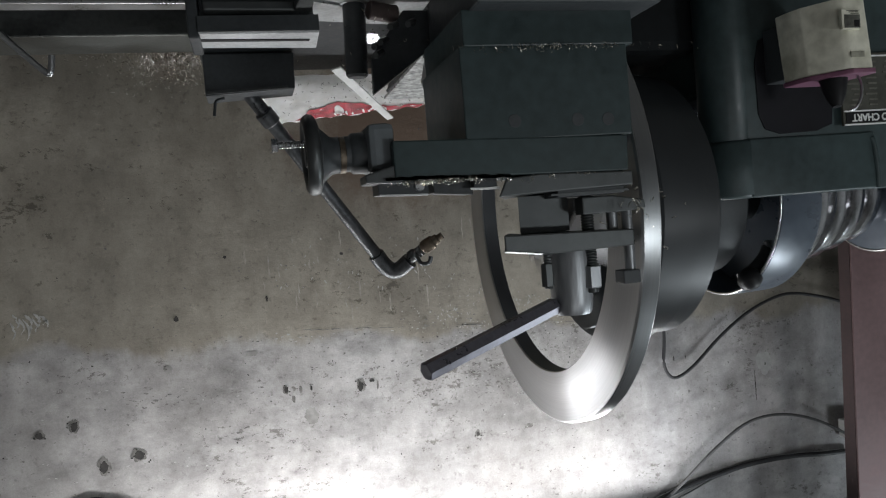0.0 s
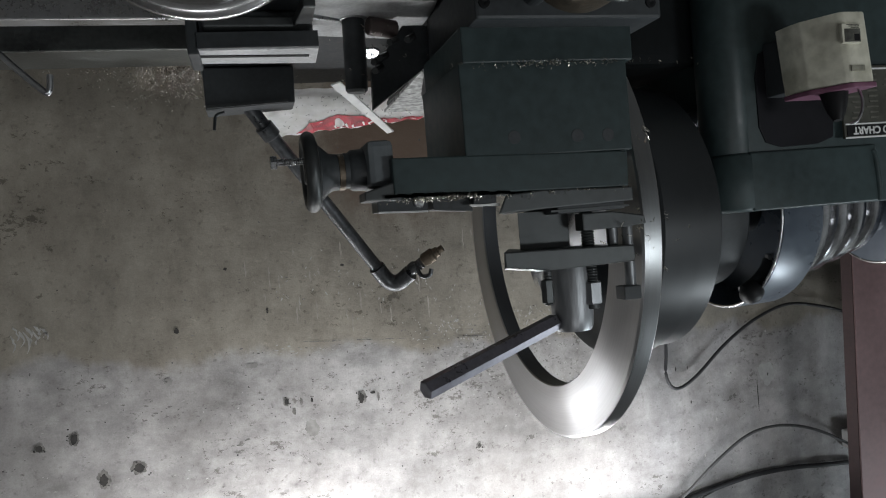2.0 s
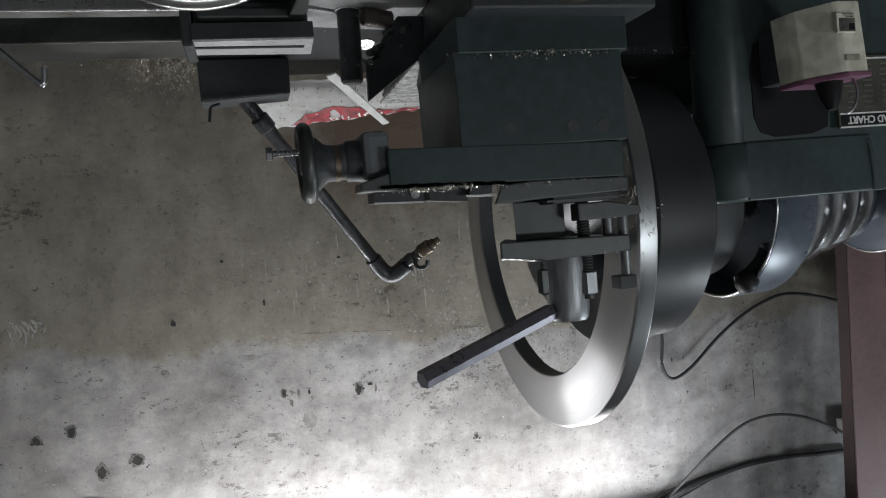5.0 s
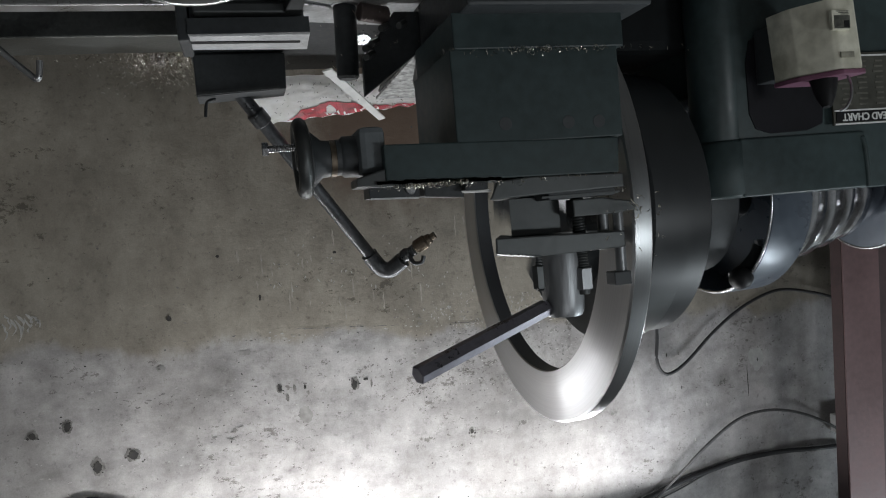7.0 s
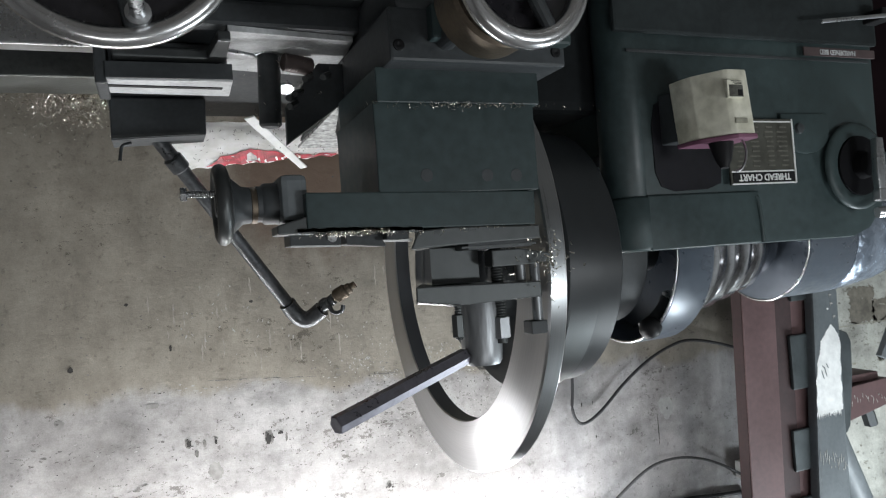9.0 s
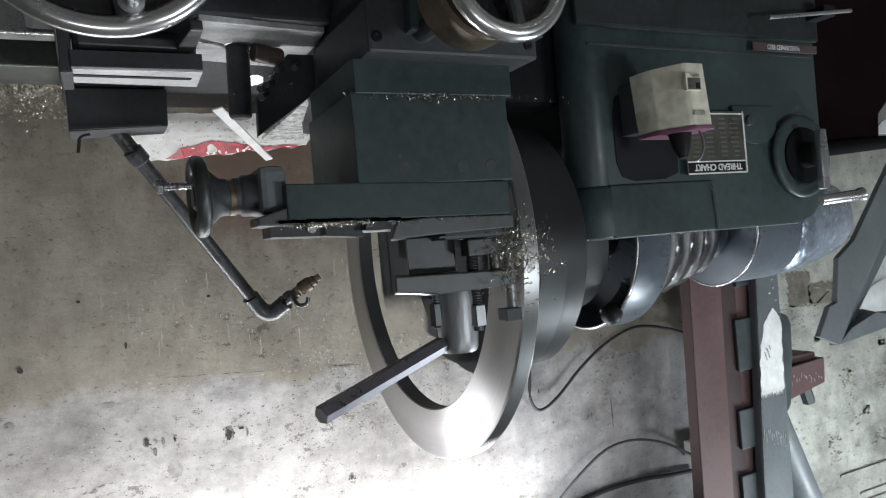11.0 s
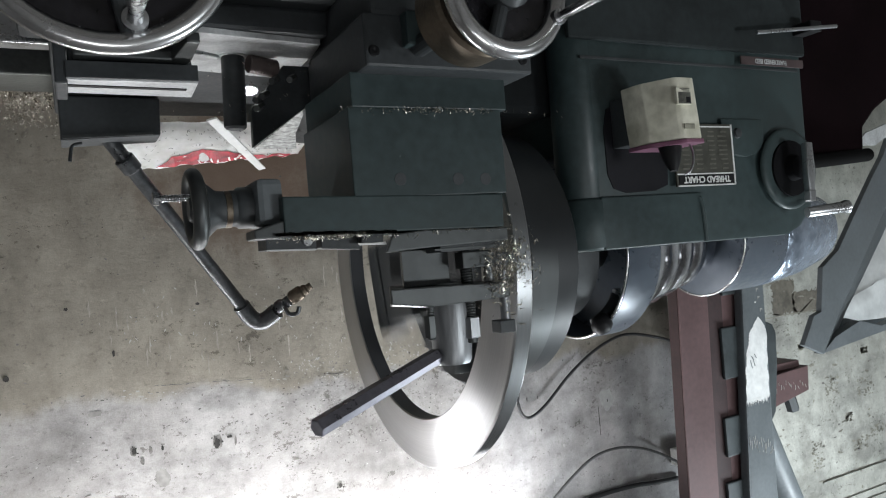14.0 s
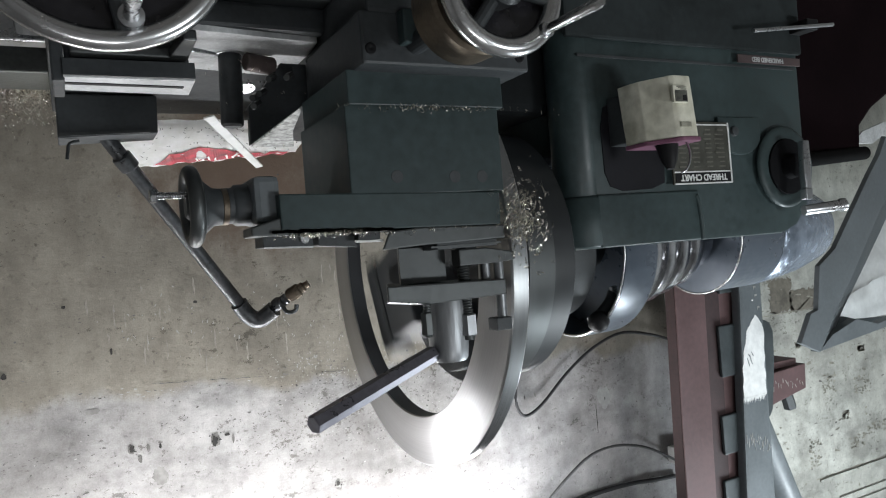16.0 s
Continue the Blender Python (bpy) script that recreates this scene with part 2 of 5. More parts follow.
def torus(at, along, R, r, steps=64, sides=14, bm=None, squash=1.0):
    own = bmesh.new()
    ring = []
    for i in range(steps):
        a = 2 * math.pi * i / steps
        ring.append([own.verts.new(((R + r * math.cos(s)) * math.cos(a), (R + r * math.cos(s)) * math.sin(a), squash * r * math.sin(s))) for s in [2 * math.pi * k / sides for k in range(sides)]])
    for i in range(steps):
        for k in range(sides):
            own.faces.new((ring[i][k], ring[(i + 1) % steps][k], ring[(i + 1) % steps][(k + 1) % sides], ring[i][(k + 1) % sides]))
    bmesh.ops.transform(own, matrix=axis_matrix(at, along), verts=own.verts)
    return merge(bm, own)


def tube(points, r, sides=10, bm=None, fine=4):
    """A round tube along a smooth line through the points."""
    pts = [Vector(p) for p in points]
    line = []
    for i in range(len(pts) - 1):
        p0, p1, p2, p3 = pts[max(i - 1, 0)], pts[i], pts[i + 1], pts[min(i + 2, len(pts) - 1)]
        for k in range(fine):
            t = k / fine
            line.append(0.5 * (2 * p1 + (p2 - p0) * t + (2 * p0 - 5 * p1 + 4 * p2 - p3) * t * t + (3 * p1 - p0 - 3 * p2 + p3) * t ** 3))
    line.append(pts[-1])
    own = bmesh.new()
    rings = []
    for i, p in enumerate(line):
        d = (line[min(i + 1, len(line) - 1)] - line[max(i - 1, 0)]).normalized()
        q = d.to_track_quat("Z", "Y")
        rings.append([own.verts.new(p + q @ Vector((r * math.cos(2 * math.pi * k / sides), r * math.sin(2 * math.pi * k / sides), 0))) for k in range(sides)])
    for a, c in zip(rings, rings[1:]):
        for k in range(sides):
            own.faces.new((a[k], a[(k + 1) % sides], c[(k + 1) % sides], c[k]))
    own.faces.new(rings[0][::-1])
    own.faces.new(rings[-1])
    return merge(bm, own)


def slab(outline, axis, lo, hi, bevel=0.002, bm=None):
    """A plate: an outline of pairs in the two other axes, from lo to hi along the axis."""
    own = bmesh.new()
    def at(u, v, w):
        return {"x": (w, u, v), "y": (u, w, v), "z": (u, v, w)}[axis]
    a = [own.verts.new(at(u, v, lo)) for u, v in outline]
    c = [own.verts.new(at(u, v, hi)) for u, v in outline]
    own.faces.new(a)
    own.faces.new(c[::-1])
    for i in range(len(a)):
        j = (i + 1) % len(a)
        own.faces.new((a[i], a[j], c[j], c[i]))
    bmesh.ops.recalc_face_normals(own, faces=own.faces)
    if bevel:
        bmesh.ops.bevel(own, geom=own.edges[:], offset=bevel, segments=2, profile=0.6, affect="EDGES")
    return merge(bm, own)


def hexagon(a, b, r, bm=None):
    return rod(a, b, r, 6, bm, 0.1)


def thread(a, b, r, turns, bm=None):
    """A threaded rod: a rod with ridges."""
    a, b = Vector(a), Vector(b)
    h = (b - a).length
    prof = [(0, 0), (0, r * 0.8)]
    for i in range(turns):
        prof += [(h * (i + 0.25) / turns, r * 0.82), (h * (i + 0.5) / turns, r), (h * (i + 0.75) / turns, r)]
    prof += [(h, r * 0.8), (h, 0)]
    return spun(prof, a, b - a, 14, bm)


def words(name, text, at, size, rx, ry, rz, material):
    c = bpy.data.curves.new(name, "FONT")
    c.offset = size * 0.03
    c.body, c.size, c.extrude, c.align_x, c.align_y = text, size, 0.0004, "CENTER", "CENTER"
    ob = new("tmp", c)
    me = bpy.data.meshes.new_from_object(ob.evaluated_get(bpy.context.evaluated_depsgraph_get()))
    bpy.data.objects.remove(ob)
    me.transform(pose(*at, rx, ry, rz))
    me.materials.append(material)
    return new(name, me)


# ---- the room ----


def wall_piece(name, x0, x1, y0, y1, z0, z1, material, label):
    return tagged(part(name, box(x0, x1, y0, y1, z0, z1, 0), material), label, "wall", kind="structure")


floor = tagged(part("floor", box(-4.2, 3.2, -2.2, 2.6, -0.1, 0, 0), FLOORM), "oil-stained concrete workshop floor", "floor", kind="structure")
# ceiling and the south, east, west walls are unseen, added to close the room
ceiling = tagged(part("ceiling", box(-4.2, 3.2, -2.2, 2.6, 3.3, 3.4, 0), PLAIN), "plain unseen ceiling closing the room for bounce light", "ceiling", kind="structure")
wall_north = wall_piece("wall_north", -2.02, 3.2, 2.135, 2.335, 0, 3.3, CONCRETE, "bare concrete wall, damp brown below, pale above")
wall_north_2 = wall_piece("wall_north_2", -4.2, -2.021, 2.175, 2.335, 0, 3.3, LIMEWASH, "patchy limewashed block wall with dark scuffs")
wall_piece("wall_south", -4.2, 3.2, -2.2, -2.0, 0, 3.3, PLAIN, "plain unseen wall closing the room for bounce light")
wall_piece("wall_east", 3.0, 3.2, -2.0, 2.135, 0, 3.3, PLAIN, "plain unseen wall closing the room for bounce light")
wall_piece("wall_west", -4.2, -4.0, -2.0, 2.135, 0, 3.3, PLAIN, "plain unseen wall closing the room for bounce light")

# chipped holes, scratches and drips on the concrete
rnd = random.Random(5)


def blotch(name, x, z, w, h, material, parent, y=2.1335, points=11):
    bm = bmesh.new()
    vs = []
    k = 0.85
    for i in range(points):
        a = 2 * math.pi * i / points
        k = 0.55 * k + 0.45 * rnd.uniform(0.5, 1.15)
        vs.append(bm.verts.new((x + w / 2 * k * math.cos(a), y, z + h / 2 * k * math.sin(a))))
    bm.faces.new(vs)
    return part(name, bm, material, parent)


PIT = mat("chipped_pit", (0.04, 0.037, 0.034), 0.9, var=0.4, scale=60)
DUSK = mat("bruise_and_seam_shade", (0.17, 0.16, 0.15), 0.9, var=0.45, scale=70)
PALE = mat("pale_scratch", (0.42, 0.41, 0.385), 0.85, var=0.2, scale=60)
# larger chipped holes: a bruised rim with a dark hollow
for x, z, w, h in ((0.521, 1.66, 0.032, 0.045), (0.607, 1.673, 0.03, 0.03), (0.458, 1.781, 0.038, 0.06), (0.367, 1.763, 0.05, 0.045), (-0.26, 1.658, 0.03, 0.055), (-0.041, 1.641, 0.02, 0.03), (-0.61, 1.86, 0.02, 0.025)):
    blotch("chip_rim", x, z, w, h, DUSK, wall_north, 2.134, 34)
    blotch("chip_hole", x + rnd.uniform(-0.003, 0.003), z + h * 0.06, w * 0.68, h * 0.66, PIT, wall_north, 2.1332, 26)
    for _ in range(4):
        blotch("chip_hole", x + rnd.uniform(-0.6, 0.6) * w, z + rnd.uniform(-0.6, 0.6) * h, rnd.uniform(0.003, 0.008), rnd.uniform(0.003, 0.008), PIT, wall_north, 2.1331, 9)
for x, z, w, h in ((-0.084, 1.647, 0.012, 0.025), (-0.061, 1.672, 0.013, 0.025), (-0.114, 1.647, 0.008, 0.02), (-0.294, 1.65, 0.02, 0.01), (-0.31, 1.665, 0.007, 0.03), (0.237, 1.402, 0.016, 0.02), (0.093, 1.242, 0.012, 0.01), (-0.236, 1.262, 0.014, 0.01), (-0.012, 1.373, 0.008, 0.022)):
    blotch("chip_hole", x, z, w, h, DUSK if h > 0.022 else PIT, wall_north, 2.1335, 18)
for x, z, w, h in ((-0.11, 1.728, 0.05, 0.06), (0.044, 1.525, 0.04, 0.02), (0.271, 1.541, 0.03, 0.03)):
    blotch("bruise", x, z, w, h, mat("faint_bruise", (0.265, 0.255, 0.24), 0.9, var=0.3, scale=40), wall_north, 2.1342, 34)


def stroke(name, points, w, material, parent, y=2.1337):
    """A thin uneven scratch along a crooked line."""
    bm = bmesh.new()
    pairs = []
    for i, (x, z) in enumerate(points):
        k = w * (0.25 if i in (0, len(points) - 1) else rnd.uniform(0.5, 1.2))
        pairs.append((bm.verts.new((x - k / 2, y, z - k * 0.35)), bm.verts.new((x + k / 2, y, z + k * 0.35))))
    for p, q in zip(pairs, pairs[1:]):
        bm.faces.new((p[0], p[1], q[1], q[0]))
    return part(name, bm, material, parent)


# white scrawl rubbed on the brown part
for i in range(9):
    x, z, n_ = 0.652 - i * 0.0105 + rnd.uniform(-0.003, 0.003), 1.352 + rnd.uniform(-0.01, 0.02), rnd.randint(5, 8)
    tall = rnd.uniform(0.035, 0.075) * (1.0 if i < 7 else 0.5)
    stroke("scratch", [(x - 0.012 * math.sin(2.6 * j / n_) + rnd.uniform(-0.003, 0.003), z + tall * j / n_) for j in range(n_ + 1)], 0.006, PALE, wall_north)


def crumbs(name, n, xs, zs, w, h, material, parent, y, slope=0.0):
    """Many tiny pits or flakes too small to pick apart, joined."""
    bm = bmesh.new()
    for _ in range(n):
        x, z = rnd.uniform(*xs), rnd.gauss((zs[0] + zs[1]) / 2, (zs[1] - zs[0]) / 4) if slope else rnd.uniform(*zs)
        z -= slope * x
        cw, ch, lean, sides = rnd.uniform(*w), rnd.uniform(*h), rnd.uniform(-0.8, 0.8), rnd.randint(5, 8)
        vs = []
        for i in range(sides):
            a, k = 2 * math.pi * i / sides, rnd.uniform(0.35, 1.1)
            u, v = cw / 2 * k * math.cos(a), ch / 2 * k * math.sin(a)
            vs.append(bm.verts.new((x + u + lean * v, y, z + v - lean * 0.4 * u)))
        bm.faces.new(vs)
    return part(name, bm, material, parent)


crumbs("fine_pits", 420, (-1.9, 0.8), (1.5, 2.2), (0.002, 0.008), (0.002, 0.007), DUSK, wall_north, 2.1338)
crumbs("fine_pits", 90, (-1.9, 0.8), (1.45, 2.2), (0.002, 0.007), (0.003, 0.008), PIT, wall_north, 2.1337)
crumbs("fine_pits", 26, (-1.0, 0.8), (0.8, 1.5), (0.002, 0.007), (0.002, 0.006), PIT, wall_north, 2.1337)
crumbs("fine_pits", 130, (-1.0, 0.5), (0.9, 1.5), (0.002, 0.01), (0.002, 0.008), DUSK, wall_north, 2.1338)
crumbs("seam_chips", 46, (-0.95, 0.0), (1.475, 1.5), (0.004, 0.016), (0.002, 0.006), PALE, wall_north, 2.1339, 0.06)
crumbs("seam_chips", 26, (-0.95, 0.3), (1.47, 1.5), (0.004, 0.016), (0.002, 0.005), DUSK, wall_north, 2.134, 0.06)
crumbs("flaked_band", 40, (0.0, 0.4), (1.6, 1.68), (0.004, 0.018), (0.002, 0.007), DUSK, wall_north, 2.134, 0.06)
crumbs("flaked_band", 40, (-0.75, -0.1), (1.54, 1.68), (0.003, 0.016), (0.002, 0.008), DUSK, wall_north, 2.134, 0.06)
crumbs("flaked_band", 20, (0.0, 0.2), (1.735, 1.78), (0.006, 0.024), (0.002, 0.006), DUSK, wall_north, 2.134, 0.06)
crumbs("flaked_band", 120, (-1.0, -0.3), (1.6, 1.8), (0.002, 0.012), (0.002, 0.007), DUSK, wall_north, 2.1341)
crumbs("lime_flakes", 150, (-0.95, -0.5), (1.34, 1.54), (0.002, 0.006), (0.003, 0.014), PALE, wall_north, 2.1339, 0.06)
crumbs("lime_flakes", 60, (-0.5, 0.05), (1.2, 1.42), (0.002, 0.006), (0.003, 0.016), PALE, wall_north, 2.1339, 0.06)
crumbs("lime_flakes", 120, (-1.0, 0.7), (1.5, 1.9), (0.003, 0.012), (0.002, 0.005), PALE, wall_north, 2.1341)
crumbs("flaked_band", 260, (-0.98, -0.45), (1.46, 1.76), (0.002, 0.009), (0.002, 0.006), DUSK, wall_north, 2.134)
crumbs("flaked_band", 90, (-0.98, -0.45), (1.48, 1.74), (0.002, 0.007), (0.002, 0.006), PIT, wall_north, 2.1336)
crumbs("lime_flakes", 240, (-0.98, -0.4), (1.44, 1.76), (0.002, 0.008), (0.002, 0.006), PALE, wall_north, 2.1338)
# short dark strokes draw the thin shadow line of the seam
for i in range(22):
    x, n_ = rnd.uniform(-0.98, 0.05), rnd.randint(3, 7)
    stroke("seam_shadow", [(x - 0.009 * j, 1.465 - 0.087 * (x - 0.009 * j) + rnd.uniform(-0.0015, 0.0015)) for j in range(n_)], 0.0026, DUSK, wall_north, 2.1338)
RUN = mat("lime_run", (0.36, 0.33, 0.285), 0.85, var=0.2, scale=60)
for i in range(26):
    x, z, tall = rnd.uniform(-0.75, 0.05), rnd.uniform(1.17, 1.42), rnd.uniform(0.02, 0.07)
    stroke("drip", [(x + rnd.uniform(-0.002, 0.002), z + tall * j / 5) for j in range(6)], 0.005, RUN, wall_north, 2.134)

blotch("crack", -1.63, 1.85, 0.004, 0.13, PIT, wall_north, 2.1338, 9)
blotch("pale_spot", -1.67, 1.775, 0.075, 0.1, mat("pale_filler", (0.4, 0.4, 0.39), 0.85, var=0.15, scale=30), wall_north, 2.134, 20)
for i in range(12):
    x, z = rnd.uniform(-1.75, -1.0), rnd.uniform(1.55, 2.15)
    blotch("chip_mark", x, z, rnd.uniform(0.003, 0.008), rnd.uniform(0.005, 0.018), PIT if rnd.random() < 0.6 else PALE, wall_north, 2.1337, 8)
SMUDGE = mat("brown_smudge", (0.24, 0.228, 0.19), 0.85, var=0.4, scale=14, fine=80)
crumbs("scuffs", 120, (-3.6, -2.1), (1.25, 2.6), (0.005, 0.03), (0.003, 0.012), DUSK, wall_north_2, 2.1735)
crumbs("scuffs", 70, (-3.6, -2.1), (1.25, 2.6), (0.01, 0.06), (0.004, 0.02), SMUDGE, wall_north_2, 2.1737)
def bare_block(x0, x1, z0, z1):
    """A block whose limewash has come off: ragged edges, bare brown face."""
    bm = bmesh.new()
    rim = []
    for i in range(80):
        f = i / 20
        u, v = ((f, 0), (1, f - 1), (3 - f, 1), (0, 4 - f))[int(f)]
        rim.append(bm.verts.new((x0 + (x1 - x0) * u + rnd.uniform(-0.012, 0.012), 2.1739, z0 + (z1 - z0) * v + rnd.uniform(-0.008, 0.008))))
    bm.faces.new(rim)
    return part("bare_block", bm, mat("bare_brown_block", (0.15, 0.135, 0.11), 0.85, var=0.4, scale=9, fine=60), wall_north_2)


bare_block(-2.69, -2.838, 1.43, 1.58)
bare_block(-2.832, -3.04, 1.49, 1.592)
# courses of the block wall: recessed joints
for z, x0, x1 in ((1.588, -2.1, -3.9), (1.30, -2.1, -3.9), (2.376, -2.9, -3.9)):
    stroke("course_joint", [(x0 + (x1 - x0) * i / 40, z + 0.004 * noise.noise((i * 0.7, z, 0))) for i in range(41)], 0.008, SMUDGE, wall_north_2, 2.1736)
for z in (2.38, 2.49, 2.53):
    part("wall_ledge", box(-3.95, -2.93 - 1.2 * (z - 2.38), 2.166, 2.174, z, z + 0.012, 0.003), LIMEWASH, wall_north_2)
for x, z, w, h in ((-3.31, 2.0, 0.13, 0.09), (-3.06, 1.95, 0.1, 0.09), (-3.24, 2.26, 0.12, 0.06), (-2.92, 2.25, 0.09, 0.14), (-3.16, 2.12, 0.05, 0.04), (-3.32, 1.82, 0.05, 0.03), (-2.86, 1.74, 0.04, 0.03), (-3.4, 2.22, 0.16, 0.05)):
    crumbs("stain", 46, (x - w / 2, x + w / 2), (z - h / 2, z + h / 2), (0.006, 0.03), (0.004, 0.016), SMUDGE, wall_north_2, 2.1737)
    crumbs("stain", 4, (x - w / 3, x + w / 3), (z - h / 3, z + h / 3), (0.003, 0.01), (0.003, 0.01), PIT, wall_north_2, 2.1734)

# ---- the lathe: bed, carriage, headstock ----
YA, ZA = 1.35, 1.195

lathe = thing("lathe_bed", "dark green cast-iron lathe bed with ground steel ways", "lathe", (0, 1.4, 0))


def under(ob, parent):
    """Hangs a mesh built in world places under a thing that stands elsewhere."""
    ob.parent = parent
    base = parent.matrix_basis
    if parent.parent:
        base = parent.parent.matrix_basis
    ob.matrix_parent_inverse = base.inverted() if not parent.parent else Matrix.Identity(4)
    return ob


def wpart(name, bm, material, parent, label="", soft=0):
    ob = part(name, bm, material, None, label)
    if soft:
        smooth(ob, soft)
    return under(ob, parent)


wpart("bed_casting", box(-0.44, 1.9, 1.275, 1.595, 0.42, 0.68, 0.006), BLACKISH, lathe)
wpart("gap_bridge", box(-0.95, -0.44, 1.27, 1.6, 0.42, 0.72, 0.006), BLACKISH, lathe)
wpart("bed_head", box(-0.84, -0.6, 1.2, 1.6, 0.42, 0.915, 0.02), mat("matt_oily_iron", (0.013, 0.015, 0.016), 0.8, var=0.35, scale=8, spec=0.15), lathe)
wpart("front_way", box(-0.44, 1.9, 1.275, 1.312, 0.67, 0.8, 0.003), STEEL, lathe, "ground steel way")
wpart("rear_way", box(-0.44, 1.9, 1.465, 1.595, 0.67, 0.8, 0.003), mat("dull_way_steel", (0.17, 0.178, 0.172), 0.4, 1.0, var=0.25, scale=8, fine=120), lathe, "dull ground steel way")
wpart("bed_leg", slab([(-1.5, 0), (-0.8, 0), (-0.82, 0.42), (-1.48, 0.42)], "y", 1.2, 1.58, 0.01), GREEN, lathe)
wpart("bed_leg", slab([(1.2, 0), (1.8, 0), (1.75, 0.42), (1.25, 0.42)], "y", 1.28, 1.58, 0.01), GREEN, lathe)

# headstock and gear casing
head = thing("headstock", "dark green lathe headstock with thread chart and gear casing", "headstock", (-1.15, 1.25, 0.42))
bmh = slab([(-1.5, 0.42), (-0.845, 0.42), (-0.845, 1.199), (-1.4, 1.202), (-1.45, 1.185), (-1.495, 1.14)], "y", 1.11, 1.2, 0.01)
wpart("casing", bmh, GREEN, head, soft=40)
wpart("rear_casing", box(-1.48, -0.83, 1.2, 1.55, 0.42, 1.0, 0.01), GREEN, head)
wpart("front_corner", rod((-0.85, 1.16, 0.42), (-0.85, 1.16, 1.199), 0.05, 40), GREEN, head, "rounded front corner", 50)
wpart("raised_band", box(-1.125, -0.85, 1.103, 1.14, 1.094, 1.1985, 0.004, segments=3), GREEN, head, "", 60)
wpart("band_corner", rod((-0.85, 1.16, 1.094), (-0.85, 1.16, 1.1985), 0.057, 40), GREEN, head, "", 50)
# thin dark plate puts the switch box's shadow and oily dirt into colour
wpart("shade_and_oil_patch", slab([(-0.885, 0.92), (-0.875, 0.96), (-0.876, 1.05), (-0.888, 1.078), (-0.92, 1.088), (-1.0, 1.086), (-1.035, 1.075), (-1.042, 1.0), (-1.035, 0.93), (-1.0, 0.905), (-0.92, 0.905)], "y", 1.1075, 1.112, 0.002), mat("shade_and_oil_paint", (0.011, 0.011, 0.014), 0.6, var=0.35, scale=14, spec=0.25), head, "dark patch of shade and oil behind the switch box")
wpart("ridge", tube([(-1.118, 1.106, 1.105), (-1.122, 1.104, 1.12), (-1.126, 1.104, 1.16), (-1.127, 1.106, 1.198)], 0.006), GREEN, head, soft=60)
wpart("seam", box(-1.48, -0.83, 1.107, 1.11, 0.815, 0.821, 0.001), BLACKISH, head)
wpart("base_flange", box(-1.5, -0.8, 1.098, 1.111, 0.42, 0.785, 0.006), mat("oily_black_casting", (0.026, 0.032, 0.033), 0.7, var=0.35, scale=8, spec=0.2), head)
# thread chart plate
FAINT = mat("worn_print", (0.125, 0.12, 0.1), 0.5, var=0.3, scale=40)
plate = wpart("thread_chart", box(-1.219, -1.045, 1.092, 1.097, 0.95, 1.082, 0.001), PLATE, head, "etched plate with a black heading")
wpart("heading_band", box(-1.213, -1.05, 1.0905, 1.0922, 1.058, 1.0775, 0), BLACK, plate)
under(words("heading", "THREAD CHART", (-1.132, 1.0902, 1.0677), 0.0185, 90, 0, 0, WHITE), plate)
for z in (0.956, 1.056, 1.0805):
    wpart("chart_rule", box(-1.217, -1.047, 1.0906, 1.0922, z - 0.0014, z + 0.0014, 0), WHITE, plate)
wpart("chart_rule", box(-1.2185, -1.2145, 1.0906, 1.0922, 0.951, 1.081, 0), WHITE, plate)
for r in range(9):
    for c in range(4):
        wpart("chart_entry", box(-1.2 + c * 0.038, -1.2 + c * 0.038 + rnd.uniform(0.015, 0.028), 1.0908, 1.0922, 0.965 + r * 0.0098, 0.968 + r * 0.0098, 0), FAINT, plate)
# lettered strip low on the casing
strip = wpart("name_strip", box(-1.484, -1.272, 1.094, 1.098, 0.796, 0.8145, 0.001), SIGNRED, head, "faded red and white lettered strip")
under(words("lettering", "HARDENED BED", (-1.37, 1.0935, 0.8052), 0.0145, 90, 0, 0, ALU), strip)
# selector hub with its handle
wpart("selector_hub", spun([(0, 0), (0, 0.094), (0.004, 0.094), (0.008, 0.086), (0.009, 0.068), (0.006, 0.062), (0.004, 0)], (-1.405, 1.1, 1.05), (0, -1, 0), 48), GREEN, head, soft=70)
# near-black disc puts the shade of the hub's hollow into colour
wpart("selector_boss", spun([(0, 0), (0, 0.066), (0.01, 0.064), (0.012, 0.03), (0.03, 0.026), (0.032, 0.02), (0.032, 0)], (-1.405, 1.098, 1.05), (0, -1, 0), 32), mat("shaded_recess_black", (0.007, 0.007, 0.008), 0.8, var=0.3, spec=0.1), head, "black boss standing in for the hub's shaded hollow", 30)
wpart("selector_arm", slab([(-1.4, 1.0), (-1.38, 1.0), (-1.376, 1.07), (-1.378, 1.11), (-1.396, 1.112), (-1.402, 1.06)], "y", 1.03, 1.045, 0.003), STEEL, head, soft=40)
wpart("selector_tip", slab([(-1.398, 1.106), (-1.374, 1.106), (-1.374, 1.132), (-1.394, 1.132)], "y", 1.028, 1.044, 0.003), STEEL, head)
wpart("plunger", spun([(0, 0), (0, 0.0115), (0.085, 0.0125), (0.088, 0.015), (0.098, 0.015), (0.1, 0.012), (0.1, 0)], (-1.39, 1.05, 1.155), (-0.92, -0.38, -0.06), 24), STEEL, head, "steel plunger pin", 40)
wpart("cover_plate", slab([(-1.198, 0.936), (-1.332, 0.936), (-1.333, 0.975)] + [(-1.268 + 0.065 * math.cos(radians(a)), 0.975 + 0.045 * math.sin(radians(a))) for a in range(165, 0, -15)], "y", 1.1, 1.111, 0.004), GREEN, head, "", 50)
